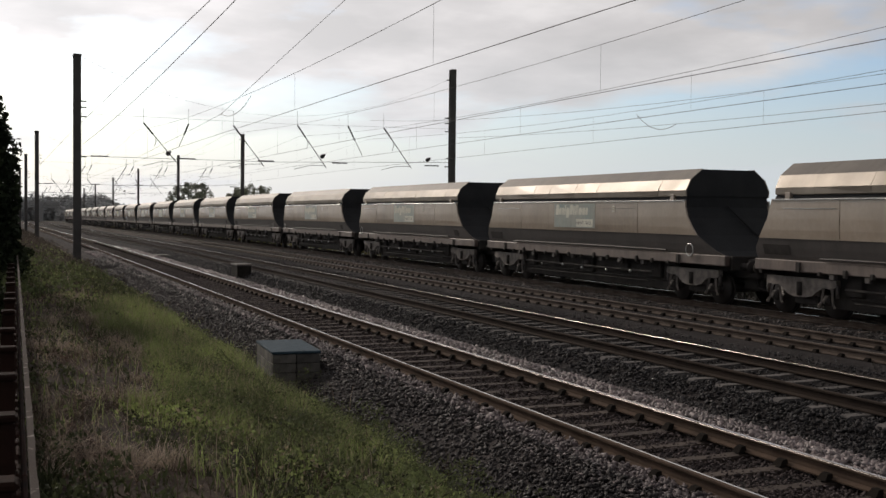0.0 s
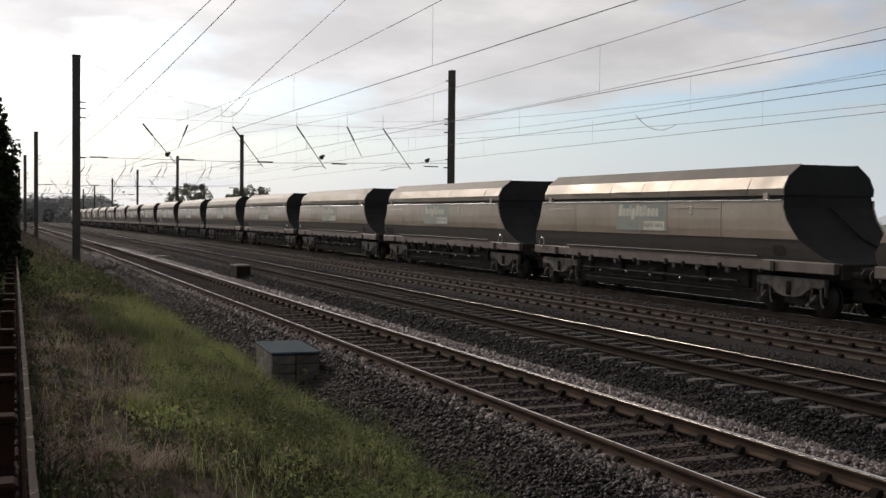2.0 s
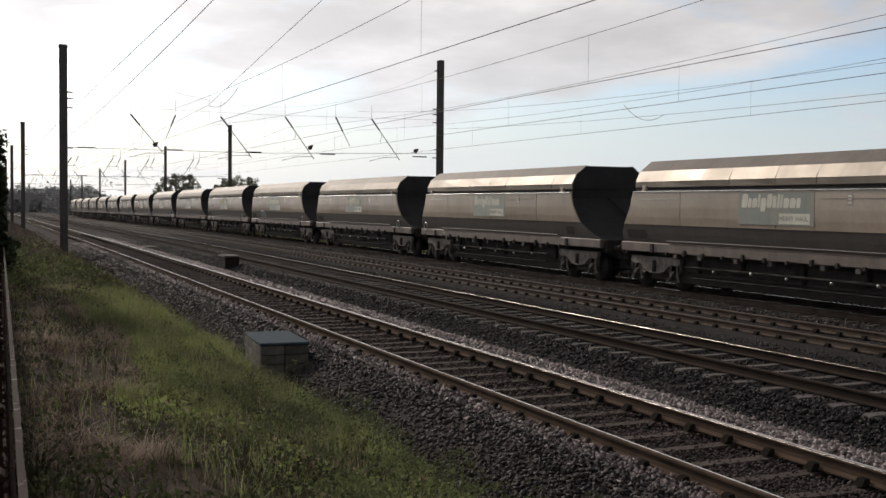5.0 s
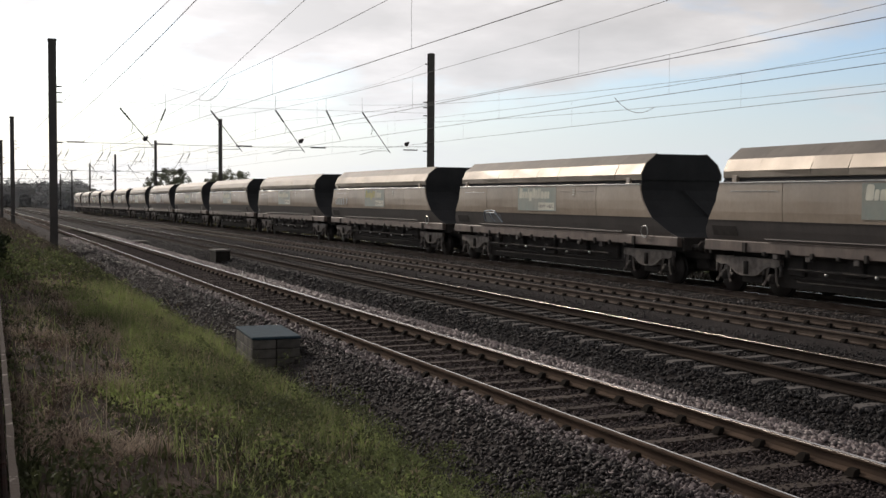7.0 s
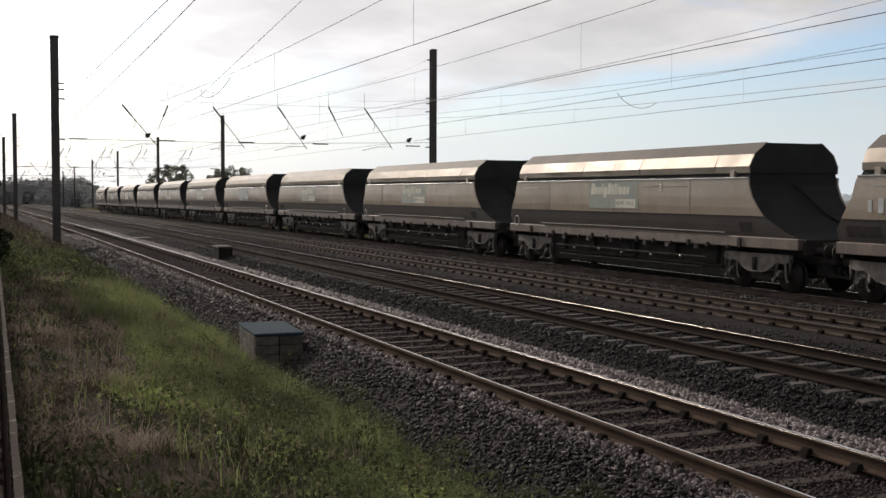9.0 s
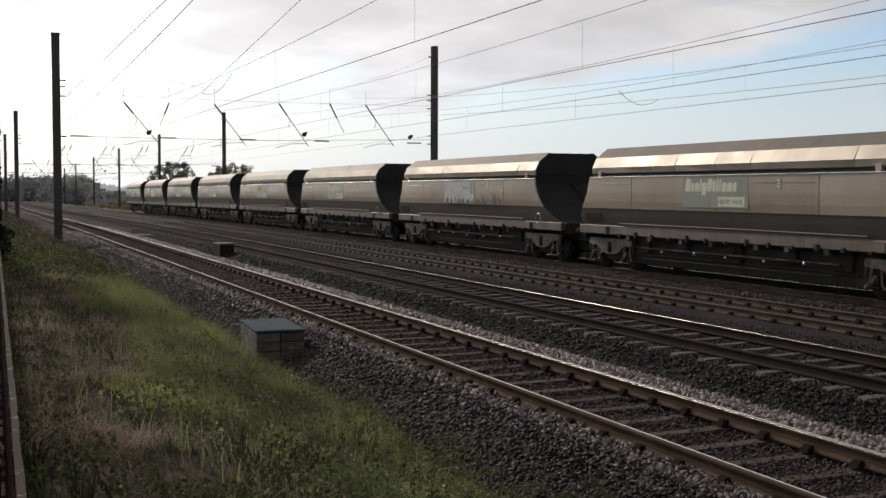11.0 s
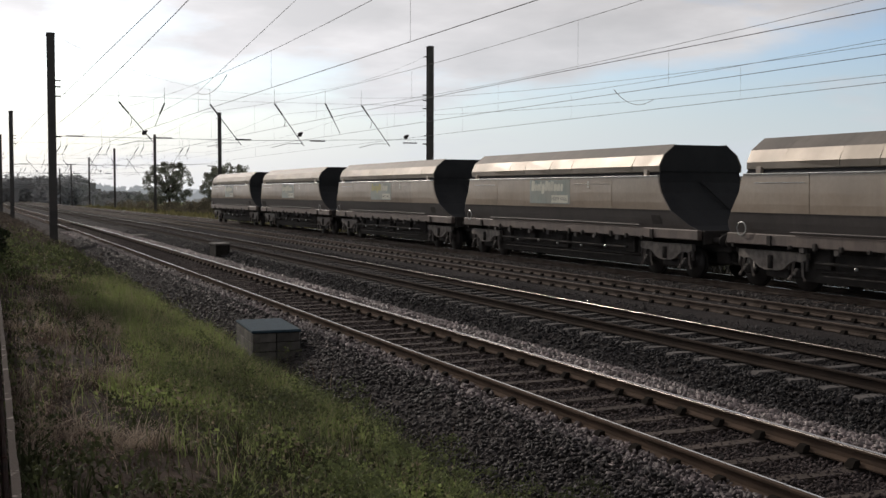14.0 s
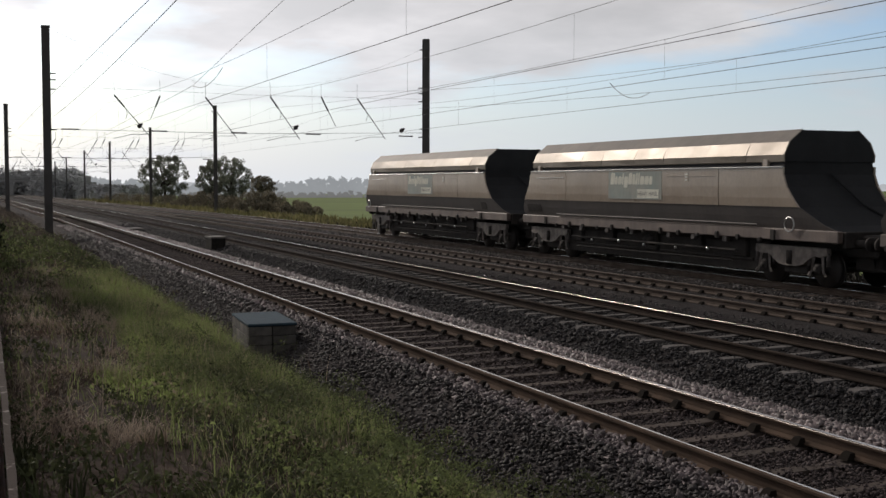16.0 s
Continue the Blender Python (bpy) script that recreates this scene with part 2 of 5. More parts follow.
# brick and steel both painted a pale grey for the haze over them
M_BRIDGE = surface("bridge_brick", (0.38, 0.37, 0.36), 0.9, dark=(0.30, 0.29, 0.285), scale=0.2, fine=2)
M_GRASS = leafy("verge_grass", (0.105, 0.116, 0.06), (0.315, 0.385, 0.133), 0.55, 0.5, dry=(0.30, 0.25, 0.17))
M_STRAW = leafy("dry_grass", (0.066, 0.046, 0.036), (0.17, 0.117, 0.09), 0.9, 0.25, dry=(0.40, 0.32, 0.25))
M_STRAW_PALE = leafy("bleached_straw", (0.24, 0.185, 0.142), (0.48, 0.385, 0.30), 1.2, 0.3)
M_WEED = leafy("dark_weeds", (0.042, 0.047, 0.025), (0.08, 0.092, 0.042), 1.4, 0.3)
M_RANK = leafy("rank_green_weeds", (0.06, 0.066, 0.037), (0.14, 0.165, 0.07), 0.5, 0.35)
M_BANK = leafy("withered_leaves", (0.065, 0.055, 0.046), (0.135, 0.112, 0.092), 0.35, 0.3)
M_ROUGH = leafy("rough_grass", (0.12, 0.118, 0.05), (0.23, 0.20, 0.095), 0.15, 0.35)
# leaf green lightened and greyed to carry some haze
M_LEAF = leafy("tree_leaves", (0.135, 0.145, 0.11), (0.20, 0.21, 0.16), 0.5, 0.5)
# far leaves: the paleness of haze is put into the base colour
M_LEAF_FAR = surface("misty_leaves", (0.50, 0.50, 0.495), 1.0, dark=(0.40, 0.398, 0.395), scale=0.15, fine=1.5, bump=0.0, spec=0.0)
# hedge colour made paler and browner, again for haze
M_LEAF_HAZY = leafy("hedge_leaves", (0.125, 0.112, 0.082), (0.215, 0.185, 0.13), 0.3, 0.3)
M_SHADE_STEMS = leafy("bramble_stems", (0.012, 0.011, 0.009), (0.026, 0.023, 0.018), 0.8, 0.1)
M_CONIFER = leafy("conifer_leaves", (0.016, 0.022, 0.012), (0.035, 0.045, 0.022), 1.0, 0.15)
# haze is put into these colours, paler with distance, and they emit it
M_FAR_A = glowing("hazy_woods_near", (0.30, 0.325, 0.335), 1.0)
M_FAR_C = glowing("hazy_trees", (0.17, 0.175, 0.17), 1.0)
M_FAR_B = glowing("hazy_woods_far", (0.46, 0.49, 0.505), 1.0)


# ---- mesh helpers ----
K_CURVE, GRADE = 0.279e-4, 0.0065


def fall(y):
    return -GRADE * 0.5 * ((y - 70) + math.sqrt((y - 70) ** 2 + 900)) + 0.02


def bend(x, y, z):
    """From the line's own plan to the world: it curves gently and falls away in the distance."""
    return (x + K_CURVE * max(y, 0.0) ** 2, y, z + fall(y))


def mesh(verts, faces, mats=(), which=None, smooth=False):
    me = bpy.data.meshes.new("mesh")
    me.from_pydata([tuple(p) for p in verts], [], faces)
    for m in mats:
        me.materials.append(m)
    if which is not None:
        me.polygons.foreach_set("material_index", which)
    if smooth:
        me.polygons.foreach_set("use_smooth", [True] * len(me.polygons))
    me.update()
    return me


def part(name, me, material=None, parent=None, label="", m=None):
    ob = new(name, me)
    if material and not me.materials:
        me.materials.append(material)
    if parent:
        ob.parent = parent
    if m is not None:
        ob.matrix_basis = m
    return tagged(ob, label)


def box(x0, x1, y0, y1, z0, z1, bevel=0.01):
    bm = bmesh.new()
    bmesh.ops.create_cube(bm, size=1.0)
    for p in bm.verts:
        p.co = Vector(((x0 + x1) / 2 + p.co.x * (x1 - x0), (y0 + y1) / 2 + p.co.y * (y1 - y0), (z0 + z1) / 2 + p.co.z * (z1 - z0)))
    if bevel:
        bmesh.ops.bevel(bm, geom=bm.edges[:], offset=bevel, segments=1, affect="EDGES")
    me = bpy.data.meshes.new("box")
    bm.to_mesh(me)
    bm.free()
    return me


def joined(*meshes):
    bm = bmesh.new()
    for me in meshes:
        bm.from_mesh(me)
    me = bpy.data.meshes.new("joined")
    bm.to_mesh(me)
    bm.free()
    return me


def tube_data(points, radius, sides=6, close=True):
    """Verts and faces of a round bar along points; radius may be a list."""
    pts = [Vector(p) for p in points]
    rad = radius if isinstance(radius, (list, tuple)) else [radius] * len(pts)
    verts, faces = [], []
    for i, p in enumerate(pts):
        d = (pts[min(i + 1, len(pts) - 1)] - pts[max(i - 1, 0)]).normalized()
        side = d.cross(Vector((0, 0, 1)) if abs(d.z) < 0.9 else Vector((1, 0, 0))).normalized()
        upv = side.cross(d)
        for s in range(sides):
            a = 2 * math.pi * s / sides
            verts.append(p + (side * math.cos(a) + upv * math.sin(a)) * rad[i])
    for i in range(len(pts) - 1):
        for s in range(sides):
            faces.append((i * sides + s, i * sides + (s + 1) % sides, (i + 1) * sides + (s + 1) % sides, (i + 1) * sides + s))
    if close:
        faces += [tuple(range(sides))[::-1], tuple((len(pts) - 1) * sides + s for s in range(sides))]
    return verts, faces


def tube(points, radius, sides=6):
    return mesh(*tube_data(points, radius, sides), smooth=sides > 6)


def disc(cx, cy, cz, radius, width, axis="x", sides=20):
    off = Vector((width / 2, 0, 0)) if axis == "x" else Vector((0, width / 2, 0))
    c = Vector((cx, cy, cz))
    return tube([c - off, c + off], radius, sides)


def ring(cx, cy, cz, radius, thick, sides=20):
    """A hoop standing across x."""
    pts = [(cx, cy + radius * math.cos(a), cz + radius * math.sin(a)) for a in [2 * math.pi * i / sides for i in range(sides + 1)]]
    return tube(pts, thick, 5)


def sweep(section, ys, closed=False, mats=(), pick=None, wobble=0.0):
    """A section (x, z) drawn along the line at the given distances."""
    verts, faces, which = [], [], []
    n = len(section)
    for y in ys:
        for x, z in section:
            w = wobble * (noise.noise((x * 0.9, y * 0.9, 3.0)) + 0.5 * noise.noise((x * 3.1, y * 3.1, 7.0))) if wobble else 0.0
            verts.append(bend(x, y, z + w))
    for i in range(len(ys) - 1):
        for j in range(n if closed else n - 1):
            k = (j + 1) % n
            faces.append((i * n + j, i * n + k, (i + 1) * n + k, (i + 1) * n + j))
            which.append(pick[j] if pick else 0)
    return mesh(verts, faces, mats, which if pick else None)


def blades(rng, xs, ys, zs, heights, widths, lean=0.35):
    """Curved tapering blades of grass at the given roots."""
    n = len(xs)
    az = rng.uniform(0, 2 * np.pi, n)
    bendv = rng.uniform(0.1, 1.0, n) * lean * heights
    dx, dy = np.cos(az), np.sin(az)
    px, py = -dy * widths, dx * widths
    root = np.stack([xs, ys, zs], 1)
    v = np.zeros((n, 5, 3))
    v[:, 0] = root + np.stack([px, py, np.zeros(n)], 1)
    v[:, 1] = root - np.stack([px, py, np.zeros(n)], 1)
    mid = root + np.stack([dx * bendv * 0.3, dy * bendv * 0.3, heights * 0.6], 1)
    v[:, 2] = mid - np.stack([px, py, np.zeros(n)], 1) * 0.7
    v[:, 3] = mid + np.stack([px, py, np.zeros(n)], 1) * 0.7
    v[:, 4] = root + np.stack([dx * bendv, dy * bendv, heights], 1)
    return fast_mesh(v.reshape(-1, 3), [((0, 1, 2, 3), 5), ((3, 2, 4), 5)], n)


def fast_mesh(verts, shapes, n):
    """n copies of the same small faces over a packed array of points."""
    me = bpy.data.meshes.new("many")
    me.vertices.add(len(verts))
    me.vertices.foreach_set("co", np.ascontiguousarray(verts, dtype=np.float32).ravel())
    loops, starts, totals, at = [], [], [], 0
    base = np.arange(n)
    for shape, stride in shapes:
        idx = base[:, None] * stride + np.array(shape)[None, :]
        loops.append(idx.ravel())
        starts.append(at + np.arange(n) * len(shape))
        totals.append(np.full(n, len(shape)))
        at += n * len(shape)
    me.loops.add(at)
    me.loops.foreach_set("vertex_index", np.concatenate(loops).astype(np.int32))
    me.polygons.add(sum(len(s) for s in starts))
    me.polygons.foreach_set("loop_start", np.concatenate(starts).astype(np.int32))
    me.polygons.foreach_set("loop_total", np.concatenate(totals).astype(np.int32))
    me.update(calc_edges=True)
    me.validate()
    return me


def leaves(rng, blobs, count, size, squash=1.0):
    """Many small leaf clumps filling the shells of the given blobs (x, y, z, radius)."""
    b = np.array(blobs)
    wgt = b[:, 3] ** 2
    pick = rng.choice(len(b), count, p=wgt / wgt.sum())
    d = rng.normal(size=(count, 3))
    d /= np.linalg.norm(d, axis=1)[:, None]
    r = b[pick, 3] * rng.uniform(0.35, 1.0, count) ** 0.5 * rng.uniform(0.85, 1.12, count)
    c = b[pick, :3] + d * r[:, None] * np.array([1, 1, squash])
    a = rng.normal(size=(count, 3))
    a /= np.linalg.norm(a, axis=1)[:, None]
    t2 = np.cross(a, rng.normal(size=(count, 3)))
    t2 /= np.linalg.norm(t2, axis=1)[:, None]
    s = size * rng.uniform(0.5, 1.4, count)[:, None]
    v = np.stack([c - a * s, c + t2 * s * 0.55, c + a * s, c - t2 * s * 0.55], 1)
    return fast_mesh(v.reshape(-1, 3), [((0, 1, 2, 3), 4)], count)


def stones(rng, xs, ys, zs, sizes):
    """Broken stones: crooked eight-sided lumps."""
    n = len(xs)
    base = np.array([(1, 0, 0), (0, 1, 0), (-1, 0, 0), (0, -1, 0), (0, 0, 0.8), (0, 0, -0.8)], float)
    v = base[None] * rng.uniform(0.55, 1.25, (n, 6, 1)) + rng.normal(0, 0.18, (n, 6, 3))
    v *= rng.uniform(0.5, 1.4, (n, 1, 3))
    az, ti = rng.uniform(0, 6.28, n), rng.uniform(-0.6, 0.6, n)
    ca, sa, ct, st = np.cos(az), np.sin(az), np.cos(ti), np.sin(ti)
    y, z = v[..., 1] * ct[:, None] - v[..., 2] * st[:, None], v[..., 1] * st[:, None] + v[..., 2] * ct[:, None]
    x = v[..., 0] * ca[:, None] - y * sa[:, None]
    y = v[..., 0] * sa[:, None] + y * ca[:, None]
    v = np.stack([x, y, z], -1) * sizes[:, None, None] + np.stack([xs, ys, zs], 1)[:, None]
    tri = [(0, 1, 4), (1, 2, 4), (2, 3, 4), (3, 0, 4), (1, 0, 5), (2, 1, 5), (3, 2, 5), (0, 3, 5)]
    return fast_mesh(v.reshape(-1, 3), [(f, 6) for f in tri], n)


# ---- the ground and the four tracks ----
TRACKS = (6.785, 11.313, 15.097, 19.006)

VERGE = ((-14, 0.75), (-6, 0.7), (-2, 0.66), (0.3, 0.6), (1.2, 0.5), (2.2, 0.32), (3.2, 0.05), (4.0, -0.38), (4.5, -0.58))


def ground_z(x):
    """Height of the near verge across the line."""
    for (xa, za), (xb, zb) in zip(VERGE, VERGE[1:]):
        if xa <= x <= xb:
            return za + (zb - za) * (x - xa) / (xb - xa)
    return VERGE[0][1] if x < VERGE[0][0] else VERGE[-1][1]


def along(y0, y1, near, far):
    """Distances along the line, closer together near the camera."""
    out, y = [], y0
    while y < y1:
        out.append(y)
        y += near + (far - near) * min(1.0, max(0.0, y) / 200)
    return out + [y1]


def make_ground():
    bed = -0.245
    section = [(-60, 0.6)] + [(x, ground_z(x)) for x in np.arange(-14, 4.01, 0.5)] + [(4.25, -0.5), (4.6, -0.48), (5.0, -0.3), (5.3, -0.19), (5.5, -0.165), (5.75, -0.165), (5.95, -0.21), (6.15, bed), (7.45, bed), (7.65, -0.21), (7.85, -0.165), (8.15, -0.16), (8.5, -0.2), (8.9, -0.3), (9.3, -0.4), (9.6, -0.36), (9.95, -0.24),
               (10.2, -0.225), (10.5, -0.235), (10.8, bed), (11.8, bed), (12.1, -0.18), (12.5, -0.165), (12.9, -0.2), (13.3, -0.22), (13.8, -0.17), (14.2, -0.165), (14.6, -0.185), (15.1, -0.185), (15.6, -0.185), (16.0, -0.165), (16.4, -0.17), (17.0, -0.23), (17.7, -0.18), (18.3, -0.18), (19.0, bed), (19.7, -0.18), (20.4, -0.2),
               (21.2, -0.55), (22.0, -0.7), (24.0, -0.75), (27, -1.0), (31, -1.2), (40, -1.3), (90, -1.3), (200, -1.3)]
    pick = []
    for (xa, _), (xb, _) in zip(section, section[1:]):
        mid = (xa + xb) / 2
        # dark ballast colour runs on to x 31, painting the shade behind the train
        pick.append(0 if mid < 4.3 else 1 if mid < 9.15 else 2 if mid < 20.5 else 2 if mid < 31 else 3)
    ys = along(-40, 620, 0.6, 12)
    me = sweep(section, ys, mats=(M_EARTH, M_BALLAST, M_BALLAST_DARK, M_FIELD), pick=pick, wobble=0.022)
    tagged(new("ground", me), "railway formation of brown ballast between grassy verges and a field", "ground", kind="structure")
    far = mesh([(-3000, -1500, -3.2), (4000, -1500, -3.2), (4000, 4500, -3.2), (-3000, 4500, -3.2)], [(0, 1, 2, 3)], (M_FIELD,))
    far.transform(Matrix.Translation((0, 0, -4.0)))
    tagged(new("far_ground", far), "flat green farmland reaching to the horizon", "field", kind="structure")


make_ground()

RAIL = [(-0.07, -0.16), (-0.07, -0.145), (-0.012, -0.125), (-0.01, -0.045), (-0.036, -0.03), (-0.036, -0.009), (-0.0342, -0.0065), (-0.024, -0.001), (-0.002, -0.0005), (0.016, -0.0002), (0.022, 0.0), (0.031, -0.004), (0.036, -0.012), (0.036, -0.03), (0.01, -0.045), (0.012, -0.125), (0.07, -0.145), (0.07, -0.16)]
SLEEPER_STEP = (0.66, 0.66, 0.66, 0.66)


def sleeper_mesh():
    """A concrete sleeper with sloped ends and rail seats, lying across the line."""
    sec = [(-0.12, -0.36), (-0.085, -0.168), (0.085, -0.168), (0.12, -0.36)]
    verts, faces = [], []
    for x, dz, squeeze in ((-1.26, -0.05, 0.8), (-1.18, 0.0, 1.0), (-0.95, 0.0, 1.0), (-0.45, -0.022, 0.92), (0.45, -0.022, 0.92), (0.95, 0.0, 1.0), (1.18, 0.0, 1.0), (1.26, -0.05, 0.8)):
        for y, z in sec:
            verts.append((x, y * squeeze, z + (dz if z > -0.3 else 0)))
    for i in range(7):
        for j in range(3):
            faces.append((i * 4 + j, i * 4 + j + 1, i * 4 + 5 + j, i * 4 + 4 + j))
    faces += [(0, 1, 2, 3), (31, 30, 29, 28)]
    me = mesh(verts, faces, (M_SLEEPER,))
    bm = bmesh.new()
    bm.from_mesh(me)
    bmesh.ops.recalc_face_normals(bm, faces=bm.faces)
    bm.to_mesh(me)
    bm.free()
    return me


def clip_data(verts, faces, x, y):
    """The dark fastening humps on both sides of one rail seat."""
    for s in (-1, 1):
        n = len(verts)
        a, b = x + s * 0.05, x + s * 0.15
        pts = [(a, -0.07, -0.165), (b, -0.06, -0.165), (b, 0.06, -0.165), (a, 0.07, -0.165), (a, -0.05, -0.095), ((a + b) / 2, -0.045, -0.10), ((a + b) / 2, 0.045, -0.10), (a, 0.05, -0.095)]
        verts += [bend(px, y + py, pz) for px, py, pz in pts]
        faces += [tuple(n + i for i in f) for f in ((0, 1, 5, 4), (1, 2, 6, 5), (2, 3, 7, 6), (3, 0, 4, 7), (4, 5, 6, 7))]


def make_tracks():
    seats = [sleeper_mesh() for _ in TRACKS]
    seats[1].materials[0] = M_SLEEPER_PALE
    for i, xc in enumerate(TRACKS):
        seat = seats[i]
        track = tagged(new("railway_track"), ("railway track with polished rails on weathered concrete sleepers", "railway track with one bright and one brown rail on pale sleepers in dark ballast", "rusty brown railway track half sunk in dark ballast", "railway track carrying the hopper train")[i], "railway track", group="parallel tracks", kind="structure")
        ys = along(-40, 560, 2.0, 10)
        for s in (-1, 1):
            sec = [(xc + s * 0.7525 + x, z) for x, z in RAIL]
            dull = i == 2 or (i == 1 and s < 0)
            part("rail", sweep(sec, ys, True, ((M_RAILSIDE_NEAR, M_RAILSIDE_DARK, M_RAILSIDE, M_RAILSIDE)[i], (M_RAILSIDE_DARK if i == 1 else M_RAILDULL) if dull else M_RAILTOP, M_RAILHEAD), [1 if j in (8, 9) or (j == 7 and s > 0 and i == 0) else 2 if j == 5 and s > 0 and not dull else 0 for j in range(len(sec))]), None, track)
        step, last = SLEEPER_STEP[i], 70.0 if i < 3 else 40.0
        first = 3.0 if i == 0 else 5.0
        y, rest_v, rest_f, cv, cf = first, [], [], [], []
        rng = random.Random(i)
        base = [p.co.copy() for p in seat.vertices]
        polys = [tuple(p.vertices) for p in seat.polygons]
        while y < 300:
            jx, jy = rng.uniform(-0.03, 0.03), rng.uniform(-0.02, 0.02)
            if y < last:
                x_, y_, z_ = bend(xc + jx, y + jy, rng.uniform(-0.006, 0.004) - (0.02 if i == 2 else 0.0))
                part("sleeper", seat, None, track, m=pose(x_, y_, z_, 0, 0, rng.uniform(-0.5, 0.5)))
            else:
                n = len(rest_v)
                rest_v += [bend(xc + p.x, y + p.y, p.z) for p in base]
                rest_f += [tuple(n + k for k in f) for f in polys]
            if y < 90 and i in (0, 2):
                clip_data(cv, cf, xc - 0.7525, y + jy)
                clip_data(cv, cf, xc + 0.7525, y + jy)
            y += step
        tagged(part("far_sleepers", mesh(rest_v, rest_f, (seat.materials[0],)), None, track), kind="stuff")
        if cv:
            tagged(part("rail_clips", mesh(cv, cf, (M_CLIP,)), None, track), kind="stuff")


make_tracks()


def make_stones():
    rng = np.random.default_rng(5)

    def strip(name, label, x0, x1, zf, count, mat, lo, hi, ymax):
        ys = 5.0 + (ymax - 5.0) * rng.uniform(0, 1, count) ** 2.0
        xs = rng.uniform(x0, x1, count)
        zs = np.array([zf(x) for x in xs]) + rng.uniform(-0.015, 0.02, count)
        w = np.array([bend(x, y, z) for x, y, z in zip(xs, ys, zs)])
        sizes = rng.uniform(lo, hi, count) * (1 + ys / 60)
        tagged(new(name, stones(rng, w[:, 0], w[:, 1], w[:, 2], sizes)), label, "ballast", kind="stuff").data.materials.append(mat)

    strip("ballast_stones", "loose pinkish brown ballast stones beside the near rail", 7.72, 9.3, lambda x: -0.165 if x < 8.2 else -0.165 - (x - 8.2) * 0.22, 30000, M_STONE, 0.02, 0.046, 80)
    strip("ballast_stones", "loose brown ballast stones on the shoulder of the bed", 5.3, 6.0, lambda x: min(-0.16, -0.34 + (x - 4.9) * 0.36), 14000, M_STONE_SHOULDER, 0.018, 0.044, 70)
    strip("ballast_stones", "dark earthy stones at the foot of the ballast shoulder", 3.9, 5.5, lambda x: -0.49 + max(0.0, x - 4.55) * 0.42 if x > 4.2 else -0.5 + (4.2 - x) * 0.6, 38000, M_STONE_MID, 0.015, 0.036, 60)
    strip("ballast_stones", "dull brown stones between the sleepers of the near track", 5.95, 7.7, lambda x: -0.205, 34000, M_STONE_BED, 0.012, 0.024, 60)
    strip("ballast_stones", "oily black ballast stones in the wide gap between tracks", 9.1, 10.6, lambda x: -0.38 if x < 9.5 else min(-0.205, -0.38 + (x - 9.5) * 0.38), 30000, M_STONE_DARK, 0.016, 0.036, 75)
    strip("ballast_stones", "dark ballast stones between and beside the sleepers", 10.3, 14.2, lambda x: -0.212 if x < 12.3 else -0.19, 34000, M_STONE_DARK, 0.013, 0.027, 75)
    strip("ballast_stones", "dusty grey ballast stones beside the train's track", 14.4, 18.2, lambda x: -0.205 if x < 15.9 else -0.185, 15000, M_STONE_GREY, 0.018, 0.036, 75)


make_stones()


# ---- the overhead line ----
SPANS = (56.5, 110.5, 153.0, 200.0, 248.0, 300.0, 347.0)


def mast_mesh(h, w, d):
    """A steel I-section mast."""
    t, web = 0.03, 0.03
    sec = [(-w / 2, -d / 2), (w / 2, -d / 2), (w / 2, -d / 2 + t), (web / 2, -d / 2 + t), (web / 2, d / 2 - t), (w / 2, d / 2 - t), (w / 2, d / 2), (-w / 2, d / 2), (-w / 2, d / 2 - t), (-web / 2, d / 2 - t), (-web / 2, -d / 2 + t), (-w / 2, -d / 2 + t)]
    verts = [(x, y, z) for z in (-1.6, h) for x, y in sec]
    n = len(sec)
    faces = [(j, (j + 1) % n, n + (j + 1) % n, n + j) for j in range(n)] + [tuple(range(n))[::-1], tuple(range(n, 2 * n))]
    return mesh(verts, faces)


MAST_HEIGHT = 10.25
MAST_L = mast_mesh(MAST_HEIGHT - 0.36, 0.36, 0.36)
MAST_R = mast_mesh(MAST_HEIGHT + 0.1, 0.33, 0.28)
MAST_CAP = box(-0.2, 0.2, -0.2, 0.2, MAST_HEIGHT - 0.1, MAST_HEIGHT + 0.03, 0.02)
MAST_BOX_L = box(0.15, 0.42, -0.03, 0.03, -0.03, 0.03, 0.008)
MAST_BASE = box(-0.45, 0.45, -0.45, 0.45, -1.7, -0.6, 0.03)


def insulator(p, q, r=0.045):
    """A ribbed insulator from p to q."""
    p, q = Vector(p), Vector(q)
    n = 11
    return tube([p.lerp(q, i / (n - 1)) for i in range(n)], [r * (1.0 if i % 2 else 0.62) for i in range(n)], 8)


